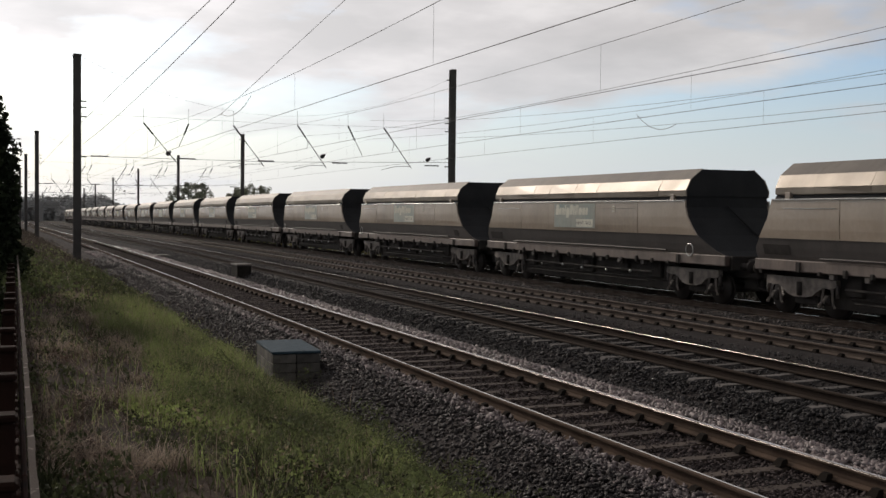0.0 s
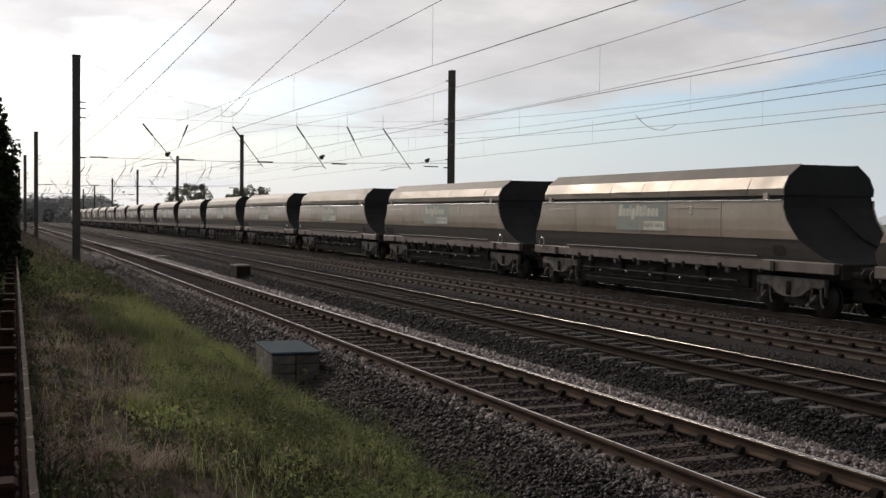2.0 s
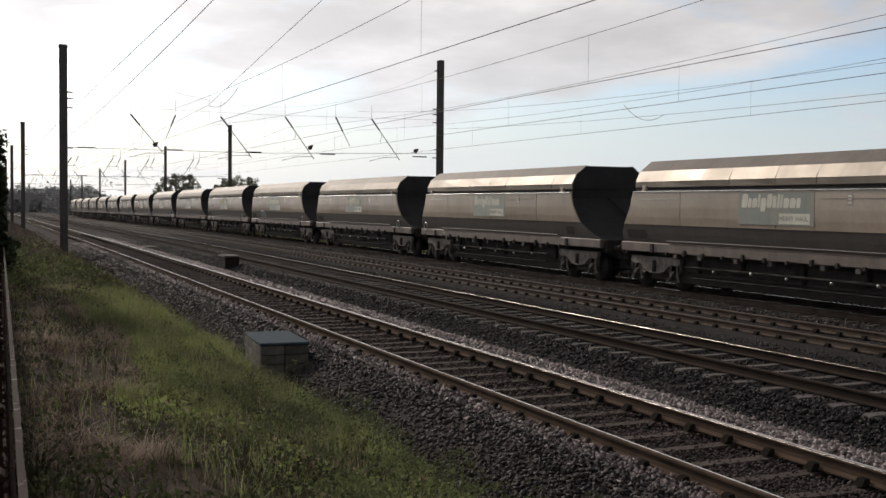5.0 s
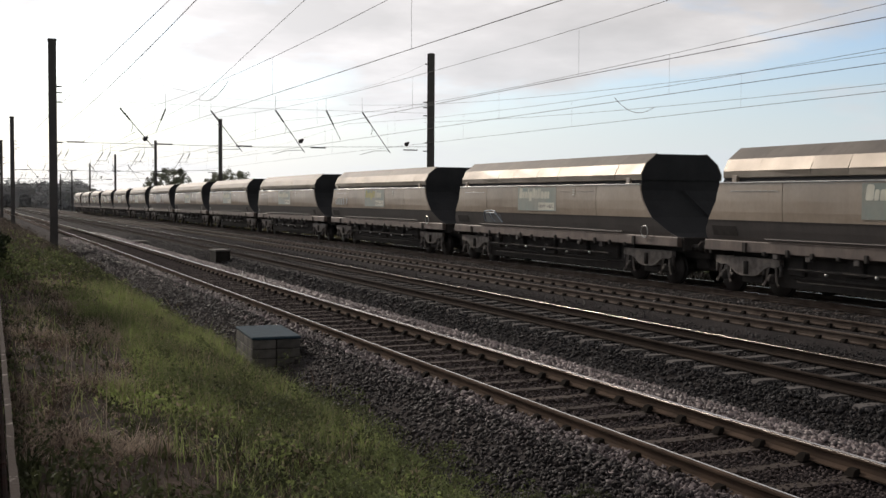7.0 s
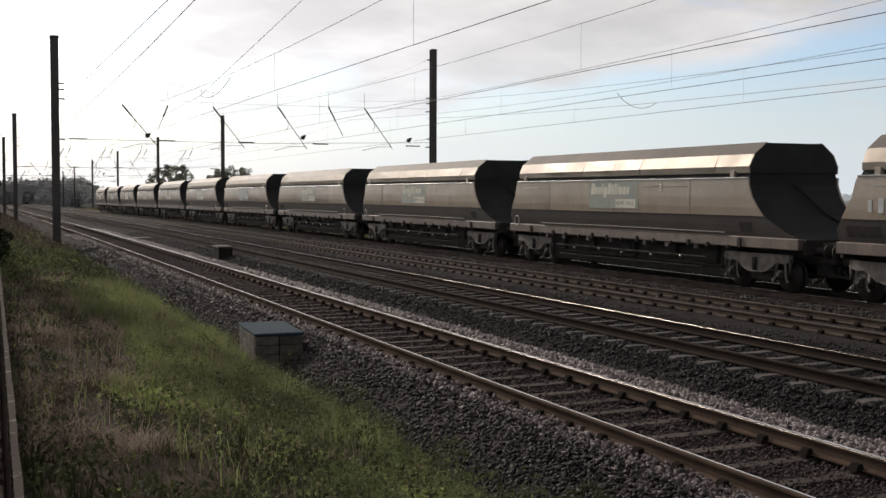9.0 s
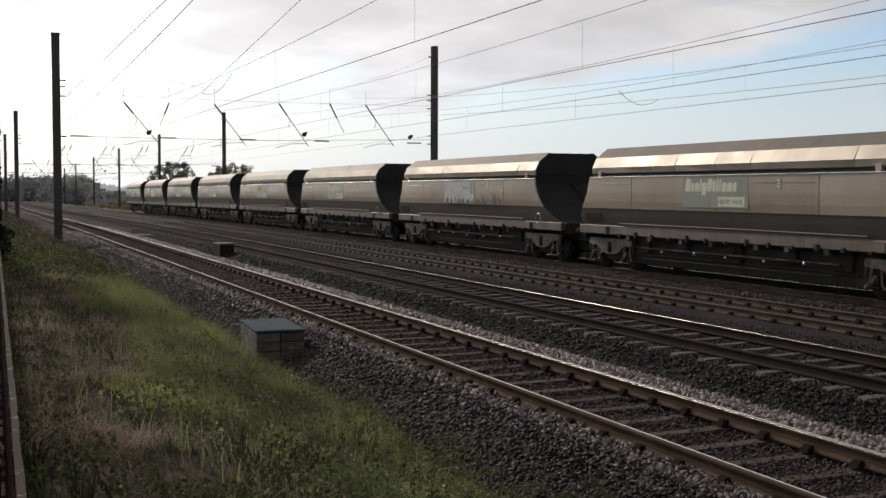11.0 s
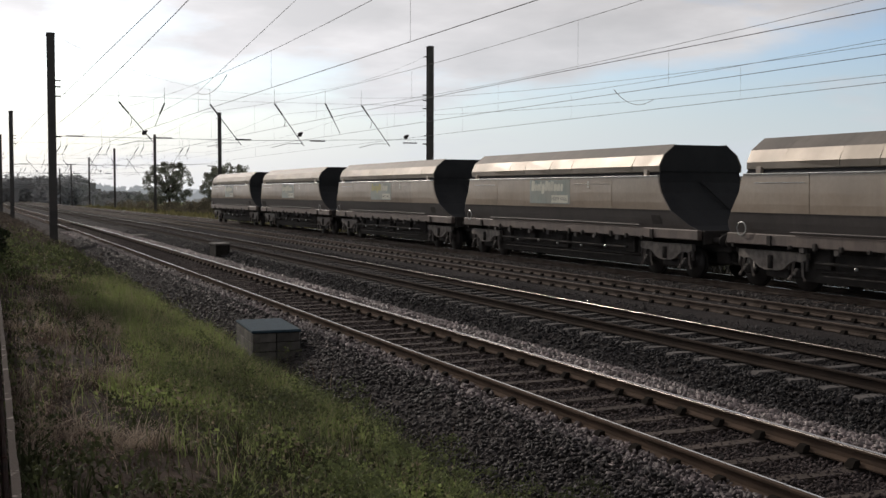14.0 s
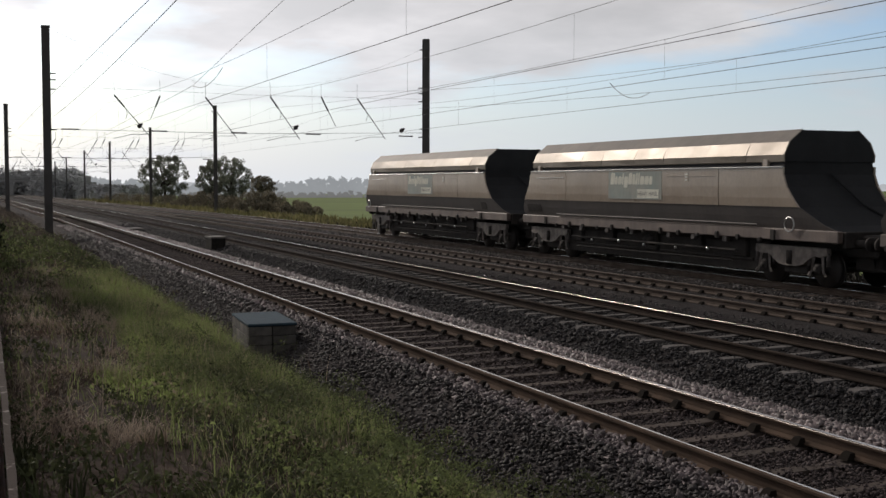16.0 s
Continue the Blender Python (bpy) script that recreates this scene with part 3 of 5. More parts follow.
def make_span(y, first, pulled):
    xl, xr = 3.95, 23.8 if first else 23.45
    for x, me, side in ((xl, MAST_L, 1), (xr, MAST_R, -1)):
        mast = tagged(new("overhead_line_mast"), "tall dark steel mast carrying the overhead line wires", "mast", group="overhead line masts")
        mast.matrix_basis = pose(*bend(x, y, 0))
        part("post", me, M_MAST, mast)
        if side > 0:
            part("cap", MAST_CAP, M_MAST, mast, m=pose(0, 0, -0.36))
        else:
            for z in (9.75, 5.4):
                part("bracket", MAST_BOX_L, M_MAST, mast, m=pose(0.06, 0, z, 0, 0, 180))
        part("footing", MAST_BASE, M_CONCRETE, mast)
        for z in (4.95, 6.9, 7.35, 7.65):
            part("bracket", MAST_BOX_L, M_MAST, mast, m=pose(0.02 * side, 0, z, 0, 0, 0 if side > 0 else 180))
    span = tagged(new("headspan"), "cross-span of thin wires with black insulated drop arms over the tracks", "overhead wires", group="headspans")
    span.matrix_basis = pose(*bend(0, y, 0))
    r = 0.011 if first else 0.016

    def put(name, me, mat):
        part(name, me, mat, span)

    sag = [(xl + (xr - xl) * i / 14, 0, 9.9 - 2.55 * (1 - (2 * i / 14 - 1) ** 2)) for i in range(15)]
    put("span_wire", tube(sag, 0.004, 5), M_WIRE)
    put("span_wire", tube([(xl, 0, 7.05), ((xl + xr) / 2, 0, 6.95), (xr, 0, 7.05)], 0.006, 5), M_WIRE)
    put("registration_wire", tube([(xl, 0, 4.98), ((xl + xr) / 2, 0, 4.95), (xr, 0, 5.2)], r, 5), M_WIRE)
    for a in (5.0, 9.25, 13.3, 17.3, 22.6):
        put("insulator", insulator((a - 0.42, 0, 4.99), (a + 0.42, 0, 4.99), 0.038 if first else 0.05), M_INSULATOR)
    # the arms lean to one side and to the other at alternate spans
    long_arms = ((7.1, 6.72, 8.8, 4.7), (11.6, 6.75, 13.2, 4.7), (14.97, 6.9, 16.55, 4.72), (19.77, 6.97, 21.4, 4.8))
    short_arms = ((9.32, 6.75, 8.85, 5.6), (17.74, 6.99, 18.55, 5.45))
    if pulled:
        long_arms = tuple((x, 6.75, x - 1.2, 4.8) for x in (8.3, 12.1, 15.5, 19.8))
        short_arms = tuple((x, 6.8, x - 0.45, 5.9) for x in (8.9, 12.8, 16.0, 20.4))
    way = -1 if pulled else 1
    for x0, z0, x1, z1 in long_arms:
        a, b = Vector((x0, 0, z0)), Vector((x1, 0, z1))
        put("hanger", tube([(x0, 0, z0 + 0.75), (x0, 0, z0)], r * 0.7, 5), M_WIRE)
        put("insulator", insulator(a, a.lerp(b, 0.28), 0.05), M_INSULATOR)
        put("drop_arm", tube([a.lerp(b, 0.28), b], 0.022, 6), M_MAST)
        put("steady_arm", tube([b + Vector((-0.1 * way, 0, 0.12)), b + Vector((-0.9 * way, 0, 0.1)), b + Vector((-1.75 * way, 0, -0.12))], 0.014, 5), M_MAST)
        put("stay", tube([a.lerp(b, 0.33), a.lerp(b, 0.33) + Vector((0.05, 0, -0.25)), a.lerp(b, 0.33) + Vector((-0.03, 0, -0.5))], 0.014, 5), M_MAST)
    for x0, z0, x1, z1 in short_arms:
        a, b = Vector((x0, 0, z0)), Vector((x1, 0, z1))
        put("hanger", tube([(x0, 0, z0 + 0.75), (x0, 0, z0)], r * 0.7, 5), M_WIRE)
        put("insulator", insulator(a, a.lerp(b, 0.5), 0.05), M_INSULATOR)
        put("drop_arm", tube([a.lerp(b, 0.5), b], 0.018, 6), M_MAST)
        if pulled:
            put("tie_bar", tube([(x1 - 0.9, 0, z1 + 0.05), (x1 + 0.2, 0, z1 + 0.05), (x1 + 0.3, 0, z1 - 0.2)], 0.016, 5), M_MAST)
    for x, z in () if pulled else ((8.3, 5.22), (16.33, 5.31), (22.35, 5.3)):
        put("pulley", joined(disc(x, 0, z, 0.115, 0.1, "y", 14), disc(x + 0.1, 0, z + 0.08, 0.06, 0.14, "y", 10)), M_INSULATOR)


def make_wires():
    def wire(name, xc, zf, r, label, y0=-40, y1=347):
        pts = [bend(xc(y) if callable(xc) else xc, y, zf(y)) for y in along(y0, y1, 3.0, 8.0)]
        tagged(new(name, tube(pts, [r * 0.62 if p[1] < 60 else r * 0.5 for p in pts], 5)), label, "overhead wire", group="overhead line wires").data.materials.append(M_WIRE)

    def catenary(y):
        # highest at each span, lowest between them
        marks = (-40, 2.0) + SPANS
        for a, b in zip(marks, marks[1:]):
            if a <= y <= b:
                u = (y - a) / (b - a)
                return 6.35 - 2.75 * u * (1 - u)
        return 6.3

    for i, xc in enumerate(TRACKS):
        wire("contact_wire", xc, lambda y: 4.8, 0.011, "thin taut contact wire above a track")
        wire("catenary_wire", xc, catenary, 0.009, "sagging catenary wire that holds up the contact wire")
        y = 8.0 + 2.3 * i
        while y < 110:
            x_, y_, _ = bend(xc, y, 0)
            if catenary(y) > 4.9:
                dr = tagged(new("dropper_wire", tube([(x_, y_, 4.8 + fall(y)), (x_, y_, catenary(y) + fall(y))], 0.0025, 4)), "hair-thin vertical dropper between two wires", "overhead wire", group="droppers")
                dr.data.materials.append(M_WIRE)
            y += 8.9
    wire("feeder_wire", 4.2, lambda y: 6.66, 0.015, "feeder wire carried beside the masts")
    wire("feeder_wire", lambda y: 4.2, lambda y: 5.55 + 0.00053 * (y - 56) ** 2, 0.015, "slack feeder wire carried beside the masts", y1=56.5)
    wire("feeder_wire", 6.785, lambda y: 5.4 + 0.1 * (35 - y) if y < 35 else 5.4 - 0.02 * (y - 35), 0.010, "wire rising to its anchor", y0=4, y1=56.5)
    wire("feeder_wire", 19.006, lambda y: 5.66 + 0.0011 * (y - 17.5) ** 2, 0.009, "thin sagging auxiliary wire over the far track", y1=56.5)
    wire("feeder_wire", 23.4, lambda y: 5.55 + 0.00063 * (y - 17) ** 2, 0.011, "return wire along the far masts", y1=56.5)
    # hanging jumper loops
    for (xa, ya, za), (xb, yb, zb), dip in (((6.785, 34.8, 5.4), (6.785, 30.6, 5.57), 0.24), ((19.0, 30.0, 5.56), (19.0, 27.8, 5.1), 0.3)):
        pts = []
        for i in range(11):
            u = i / 10
            pts.append(bend(xa + (xb - xa) * u, ya + (yb - ya) * u, za + (zb - za) * u - 4 * dip * u * (1 - u)))
        tagged(new("jumper_cable", tube(pts, 0.009, 5)), "short hanging jumper cable looped between two wires", "cable", group="jumpers").data.materials.append(M_WIRE)


for i, y in enumerate(SPANS):
    make_span(y, i == 0, i % 2 == 1)
make_wires()


# ---- the train ----
# levels of the hopper: height, half width, front and rear end measured from the leading shoulder
LEVELS = ((1.30, 1.24, -1.65, 12.98), (1.43, 1.29, -1.25, 13.02), (1.60, 1.34, -0.95, 13.0), (1.84, 1.40, -0.52, 12.8), (2.05, 1.415, -0.33, 12.66), (2.31, 1.42, -0.12, 12.48), (2.60, 1.42, 0.0, 12.4), (2.77, 1.42, 0.0, 12.32))
PITCH = 15.92


def loft_sides(levels, grow=0.0, y0=None, y1=None):
    """One side sheet (facing -x) through the levels."""
    verts, faces = [], []
    for z, w, f, r in levels:
        a = f if y0 is None else max(f, y0)
        b = r if y1 is None else min(r, y1)
        verts += [(-w - grow, a, z), (-w - grow, b, z), (-w + 0.04, b, z), (-w + 0.04, a, z)]
    for i in range(len(levels) - 1):
        for j in range(4):
            faces.append((i * 4 + j, i * 4 + (j + 1) % 4, i * 4 + 4 + (j + 1) % 4, i * 4 + 4 + j))
    n = len(verts)
    faces += [(3, 2, 1, 0), (n - 4, n - 3, n - 2, n - 1)]
    return faces and clean(mesh(verts, faces))


def clean(me):
    bm = bmesh.new()
    bm.from_mesh(me)
    bmesh.ops.recalc_face_normals(bm, faces=bm.faces)
    bm.to_mesh(me)
    bm.free()
    return me


def mirrored(me):
    out = me.copy()
    out.transform(Matrix.Diagonal((-1, 1, 1, 1)))
    out.flip_normals()
    return out


def both(name, me, mat, wagon, label=""):
    """The same piece on both flanks of the wagon."""
    a = part(name, me, mat, wagon, label)
    part(name, mirrored(me), mat, wagon, label)
    return a


def make_bogie(wagon, yc, wheelbase=1.8):
    bogie = part("bogie", joined(box(-0.95, 0.95, yc - 0.4, yc + 0.4, 0.27, 0.8, 0.03), box(-0.12, 0.12, yc - 1.2, yc + 1.2, 0.55, 0.75, 0.02)), M_BLACK, wagon, "pale dusty cast steel bogie")
    for s in (-1, 1):
        # cast side frame: a long top bar with a deep middle, struts down to the axle boxes
        outline = [(-1.2, 0.92), (1.2, 0.92), (1.22, 0.76), (1.02, 0.7), (0.8, 0.72), (0.66, 0.66), (0.45, 0.52), (0.22, 0.46), (-0.22, 0.46), (-0.45, 0.52), (-0.66, 0.66), (-0.8, 0.72), (-1.02, 0.7), (-1.22, 0.76)]
        n = len(outline)
        verts = [(s * x, yc + a, z) for x in (1.0, 1.13) for a, z in outline]
        faces = [tuple(range(n)), tuple(range(n, 2 * n))] + [(j, (j + 1) % n, n + (j + 1) % n, n + j) for j in range(n)]
        part("side_frame", clean(mesh(verts, faces)), M_BOGIE, bogie)
        part("spring", tube([(s * 1.14, yc, 0.5), (s * 1.14, yc, 0.82)], 0.075, 8), M_BLACK, bogie)
        for e in (-1, 1):
            ya = yc + e * wheelbase / 2
            part("axle_box", joined(box(*sorted((s * 1.0, s * 1.16)), ya - 0.1, ya + 0.1, 0.32, 0.56, 0.04), disc(s * 1.165, ya, 0.43, 0.07, 0.03, "x", 12)), M_BLACK, bogie)
            for o in (-1, 1):
                part("horn_guide", tube([(s * 1.08, ya + o * 0.12, 0.84), (s * 1.10, ya + o * 0.16, 0.56), (s * 1.11, ya + o * 0.19, 0.38), (s * 1.12, ya + o * 0.27, 0.27)], [0.05, 0.038, 0.032, 0.045], 4), M_BOGIE, bogie)
                part("coil", tube([(s * 1.07, ya + o * 0.30, 0.50), (s * 1.07, ya + o * 0.30, 0.80)], 0.045, 8), M_LOWER, bogie)
    for e in (-1, 1):
        ya = yc + e * wheelbase / 2
        wheels = joined(tube([(-0.85, ya, 0.42), (0.85, ya, 0.42)], 0.08, 10))
        for s in (-1, 1):
            wheels = joined(wheels, disc(s * 0.76, ya, 0.42, 0.42, 0.13, "x", 28), disc(s * 0.685, ya, 0.42, 0.45, 0.03, "x", 28), disc(s * 0.83, ya, 0.42, 0.13, 0.06, "x", 14))
        part("wheelset", wheels, M_WHEEL, bogie)


def make_wagon(turned):
    """A bogie hopper; turned ones carry the brake wheel at the other end."""
    wagon = tagged(new("hopper_wagon"), "grimy grey bogie coal hopper wagon, " + ("brake wheel at trailing end" if turned else "brake wheel at leading end"), "freight wagon", group="wagons of the train")
    # inner hopper with sloping ends, their shade put into a near-black colour
    lv = [(z, w - 0.05, f + 0.03, r - 0.03) for z, w, f, r in LEVELS] + [(2.95, 1.33, 0.03, 12.2), (3.08, 1.33, 0.03, 12.15)]
    verts, faces = [], []
    for z, w, f, r in lv:
        verts += [(-w, f, z), (w, f, z), (w, r, z), (-w, r, z)]
    for i in range(len(lv) - 1):
        for j in range(4):
            faces.append((i * 4 + j, i * 4 + (j + 1) % 4, i * 4 + 4 + (j + 1) % 4, i * 4 + 4 + j))
    faces += [(3, 2, 1, 0), tuple(len(verts) - 4 + j for j in range(4))]
    part("hopper", clean(mesh(verts, faces)), M_END, wagon, "black coal-dusted hopper ends")
    for f in (0.0, 12.18):
        pl = [(-1.36, 2.9), (-1.37, 3.06), (-1.22, 3.36), (-0.86, 3.64), (0.86, 3.64), (1.22, 3.36), (1.37, 3.06), (1.36, 2.9)]
        v2 = [(x, f + d, z) for d in (0.0, 0.05) for x, z in pl]
        fc = [tuple(range(8)), tuple(range(8, 16))] + [(j, (j + 1) % 8, 8 + (j + 1) % 8, 8 + j) for j in range(8)]
        part("end_plate", clean(mesh(v2, fc)), M_END, wagon)
    part("diagonal_rib", tube([(0.0, -0.02, 2.62), (0.55, -0.5, 1.9), (0.9, -1.1, 1.5)], 0.035, 6), M_END, wagon)
    # grimy lower flank, coloured darker for facing down, and pale upper panels, parted at the joints
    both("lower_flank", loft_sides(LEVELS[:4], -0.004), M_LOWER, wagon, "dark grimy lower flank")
    cuts = (-2.0, 2.37, 6.13, 10.0, 14.0)
    upper = [LEVELS[3], LEVELS[4], LEVELS[5], LEVELS[6], LEVELS[7]]
    for a, b in zip(cuts, cuts[1:]):
        both("side_panel", loft_sides(upper, 0.008, a + 0.012, b - 0.012), M_PANEL, wagon, "pale dusty grey side panel")
    # a bright strip stands for the highlight along the panel tops
    both("top_bead", box(-1.46, -1.40, 0.02, 12.3, 2.755, 2.79, 0.01), M_BRIGHT, wagon, "bright worn edge strip")
    for a in (0.62, 11.75):
        both("bracket", box(-1.44, -1.33, a - 0.09, a + 0.09, 2.76, 2.95, 0.01), M_PANEL, wagon)
    both("grab_strip", box(-1.445, -1.42, 10.15, 11.9, 2.557, 2.569, 0.003), M_BRIGHT, wagon)
    both("grab_strip", box(-1.445, -1.42, 2.5, 4.6, 2.577, 2.589, 0.003), M_PANEL, wagon)
    # folded covers along the top, in three lengths
    fold = [(-1.395, 2.90), (-1.41, 3.06), (-1.26, 3.36), (-0.87, 3.66)]
    seams = (0.0, 1.35, 2.9, 4.8, 6.2, 7.95, 9.1, 10.9, 12.23)
    dent = random.Random(12)
    for a, b in zip(seams, seams[1:]):
        for name, prof, mat in (("cover", fold[:3], M_ROOF), ("cover_top", fold[2:], M_ROOF_TOP)):
            v3, f3 = [], []
            for yy in (a + 0.002, b - 0.002):
                sag = dent.uniform(-0.012, 0.012)
                v3 += [(x + (sag if k == 1 and name == "cover" else 0.0), yy, z) for k, (x, z) in enumerate(prof)] + [(x + 0.035, yy, z - 0.02) for x, z in reversed(prof)]
            m8 = len(prof) * 2
            f3 = [(j, (j + 1) % m8, m8 + (j + 1) % m8, m8 + j) for j in range(m8)] + [tuple(range(m8)), tuple(range(m8, 2 * m8))]
            both(name, clean(mesh(v3, f3)), mat, wagon, "folded bright metal cover" if name == "cover" else "dull dusty top of the cover")
    # livery: faded teal block with pale marks that cannot be told apart as letters
    teal = part("livery_block", box(-1.4335, -1.428, 4.82, 7.5, 1.94, 2.72, 0), M_LOGO, wagon, "faded teal livery block")
    # width, foot and head of each plain shape, in units of the small ones
    pos = 7.4
    shapes = ((0.20, 0.0, 1.45), (0.12, 0.0, 1.0), (0.17, 0.0, 1.0), (0.07, 0.0, 1.4), (0.18, -0.38, 1.0), (0.17, 0.0, 1.42), (0.12, 0.0, 1.25), (0.08, 0.0, 1.42), (0.08, 0.0, 1.4), (0.18, 0.0, 1.0), (0.18, 0.0, 1.0), (0.13, 0.0, 1.0))
    for wdt, foot, head in shapes:
        wdt *= 1.12
        slab = mesh([(x, pos - e * wdt - 0.03 * h, 2.35 + 0.235 * h) for x in (-1.4385, -1.4335) for e, h in ((0.1, foot), (0.9, foot), (1.0, foot + 0.25), (1.0, head - 0.2), (0.8, head), (0.15, head), (0.0, head - 0.25), (0.0, foot + 0.2))],
                    [tuple(range(8)), tuple(range(8, 16))] + [(j, (j + 1) % 8, 8 + (j + 1) % 8, 8 + j) for j in range(8)])
        part("mark", clean(slab), M_LETTER, teal)
        pos -= wdt + 0.022
    part("mark", box(-1.4385, -1.4335, 4.95, 6.0, 1.97, 2.22, 0), M_LETTER, teal, "pale label panel")
    # the writing faces the near side and runs towards the front of the train
    for body, at in (("HEAVY", 5.73), ("HAUL", 5.21)):
        word = bpy.data.curves.new("word", "FONT")
        word.body, word.size, word.align_x, word.align_y = body, 0.16, "CENTER", "CENTER"
        writer = bpy.data.objects.new("word", word)
        letters = bpy.data.meshes.new_from_object(writer)
        bpy.data.objects.remove(writer)
        letters.transform(Matrix(((0, 0, -1, -1.4405), (-1, 0, 0, at), (0, 1, 0, 2.095), (0, 0, 0, 1))))
        part("word", letters, M_SPRAY_DARK, teal, "small dark capital letters")
    plate = part("data_plate", box(-1.436, -1.428, 3.62, 3.80, 2.42, 2.68, 0.002), M_PANEL, wagon)
    for z in (2.46, 2.54, 2.61):
        part("mark", box(-1.4385, -1.436, 3.65, 3.77, z, z + 0.035, 0), M_LETTER, plate)
    # solebar, headstocks, buffers and couplers
    both("solebar", box(-1.38, -1.22, -1.75, 12.98, 1.06, 1.33, 0.02), M_SILL, wagon, "dusty brown grey side beam")
    for yy, s in ((-1.75, -1), (12.98, 1)):
        part("headstock", box(-1.2, 1.2, yy - 0.06, yy + 0.06, 0.95, 1.32, 0.02), M_BLACK, wagon)
        part("brake_hose", tube([(-0.45, yy, 0.95), (-0.47, yy + s * 0.2, 0.5), (-0.42, yy + s * 0.6, 0.42), (-0.4, yy + s * 0.75, 0.6)], 0.03, 6), M_BLACK, wagon)
        for x in (-0.87, 0.87):
            part("buffer", joined(tube([(x, yy, 1.06), (x, yy + s * 0.42, 1.06)], 0.09, 10), disc(x, yy + s * 0.46, 1.06, 0.16, 0.06, "y", 16)), M_BLACK, wagon)
        part("coupler_housing", joined(box(-0.72, 0.72, min(yy, yy + s * 0.5), max(yy, yy + s * 0.5), 0.74, 1.24, 0.05), box(-0.4, 0.4, min(yy - s * 0.5, yy + s * 0.3), max(yy - s * 0.5, yy + s * 0.3), 0.4, 0.8, 0.05)), M_BLACK, wagon)
        for x in (-0.5, 0.15):
            part("bolt", disc(x, yy + s * 0.51, 1.1, 0.05, 0.04, "y", 10), M_BOGIE, wagon)
        part("coupler", joined(box(-0.1, 0.1, min(yy, yy + s * 0.55), max(yy, yy + s * 0.55), 0.88, 1.06, 0.03), tube([(0.3, yy, 0.9), (0.32, yy + s * 0.3, 0.55), (0.28, yy + s * 0.58, 0.85)], 0.025, 6)), M_BLACK, wagon)
    # pipes, boxes and doors below the beam
    both("air_pipe", tube([(-1.40, 0.9, 1.40), (-1.41, 5.0, 1.41), (-1.41, 10.6, 1.40)], 0.024, 6), M_LOWER, wagon)
    both("lower_pipe", tube([(-1.2, 1.9, 0.72), (-1.2, 10.0, 0.72)], 0.04, 6), M_BLACK, wagon)
    both("lower_pipe", tube([(-1.1, 2.2, 0.45), (-1.1, 9.8, 0.42)], 0.025, 6), M_BLACK, wagon)
    for a in (2.2, 3.5, 4.6, 6.4, 7.7, 9.2, 10.3):
        both("pipe_bracket", box(-1.36, -1.24, a - 0.09, a + 0.09, 0.92, 1.12, 0.02), M_LOWER, wagon)
    for a in (3.0, 7.2):
        both("bolt", disc(-1.25, a, 0.70, 0.04, 0.05, "x", 10), M_BRIGHT, wagon)
    for a, b in ((2.1, 3.6), (4.0, 5.7), (6.2, 7.9), (8.3, 9.8)):
        v4 = [(x * w, y, z) for z, w, g in ((1.06, 1.0, 0.0), (0.38, 0.45, 0.35)) for x, y in ((-1, a + g), (1, a + g), (1, b - g), (-1, b - g))]
        part("discharge_chute", clean(mesh(v4, [(0, 1, 5, 4), (1, 2, 6, 5), (2, 3, 7, 6), (3, 0, 4, 7), (0, 3, 2, 1), (4, 5, 6, 7)])), M_BLACK, wagon)
    both("brake_cylinder", tube([(-0.95, 5.75, 0.78), (-0.95, 6.15, 0.78)], 0.17, 12), M_BLACK, wagon)
    for a, b, z0, z1 in ((1.75, 2.3, 0.55, 1.05), (5.6, 6.3, 0.5, 1.05), (9.7, 10.2, 0.55, 1.05), (3.55, 4.05, 0.62, 1.05), (7.85, 8.35, 0.62, 1.05)):
        part("equipment_box", box(-1.02, 1.02, a, b, z0, z1, 0.03), M_BLACK, wagon)
    both("brake_rod", tube([(-0.9, 1.6, 0.5), (-0.9, 10.1, 0.5)], 0.05, 6), M_BLACK, wagon)
    # added black plate: hides the lit verge so the underside looks shaded
    both("skirt_plate", box(-0.9, -0.86, 1.0, 10.7, 0.24, 1.05, 0.01), M_BLACK, wagon)
    part("frame_spine", box(-0.5, 0.5, -1.7, 12.9, 0.72, 1.28, 0.02), M_BLACK, wagon)
    both("hand_wheel", ring(-1.43, 12.35 if turned else -0.25, 1.44, 0.165, 0.017), M_BRIGHT, wagon, "pale hoop-shaped brake wheel")
    # openings are plates on the flank, painted black for the shade inside
    slope = [(1.44, 1.292, -9, 99), (1.60, 1.34, -9, 99), (1.69, 1.362, -9, 99)]
    if turned:
        both("hatch", loft_sides(slope, 0.006, 0.0, 0.42), M_BLACK, wagon, "small black opening in the flank")
    else:
        both("hatch", loft_sides(slope, 0.006, 11.75, 12.7), M_BLACK, wagon, "black opening in the flank")
    for k in range(13):
        both("lug", box(-1.43, -1.34, 0.75 + k * 0.82, 0.87 + k * 0.82, 1.0, 1.10 + 0.04 * (k % 3), 0.02), M_BLACK, wagon)
    for a in (4.4, 5.9, 8.7):
        both("bolt", disc(-1.25, a, 0.66, 0.035, 0.05, "x", 10), M_BRIGHT, wagon)
    both("step", box(-1.42, -1.36, 0.28, 0.42, 1.05, 1.3, 0.01), M_BLACK, wagon)
    both("step", box(-1.42, -1.36, 11.3, 11.44, 1.05, 1.3, 0.01), M_BLACK, wagon)
    make_bogie(wagon, 0.05)
    make_bogie(wagon, 11.6)
    return wagon


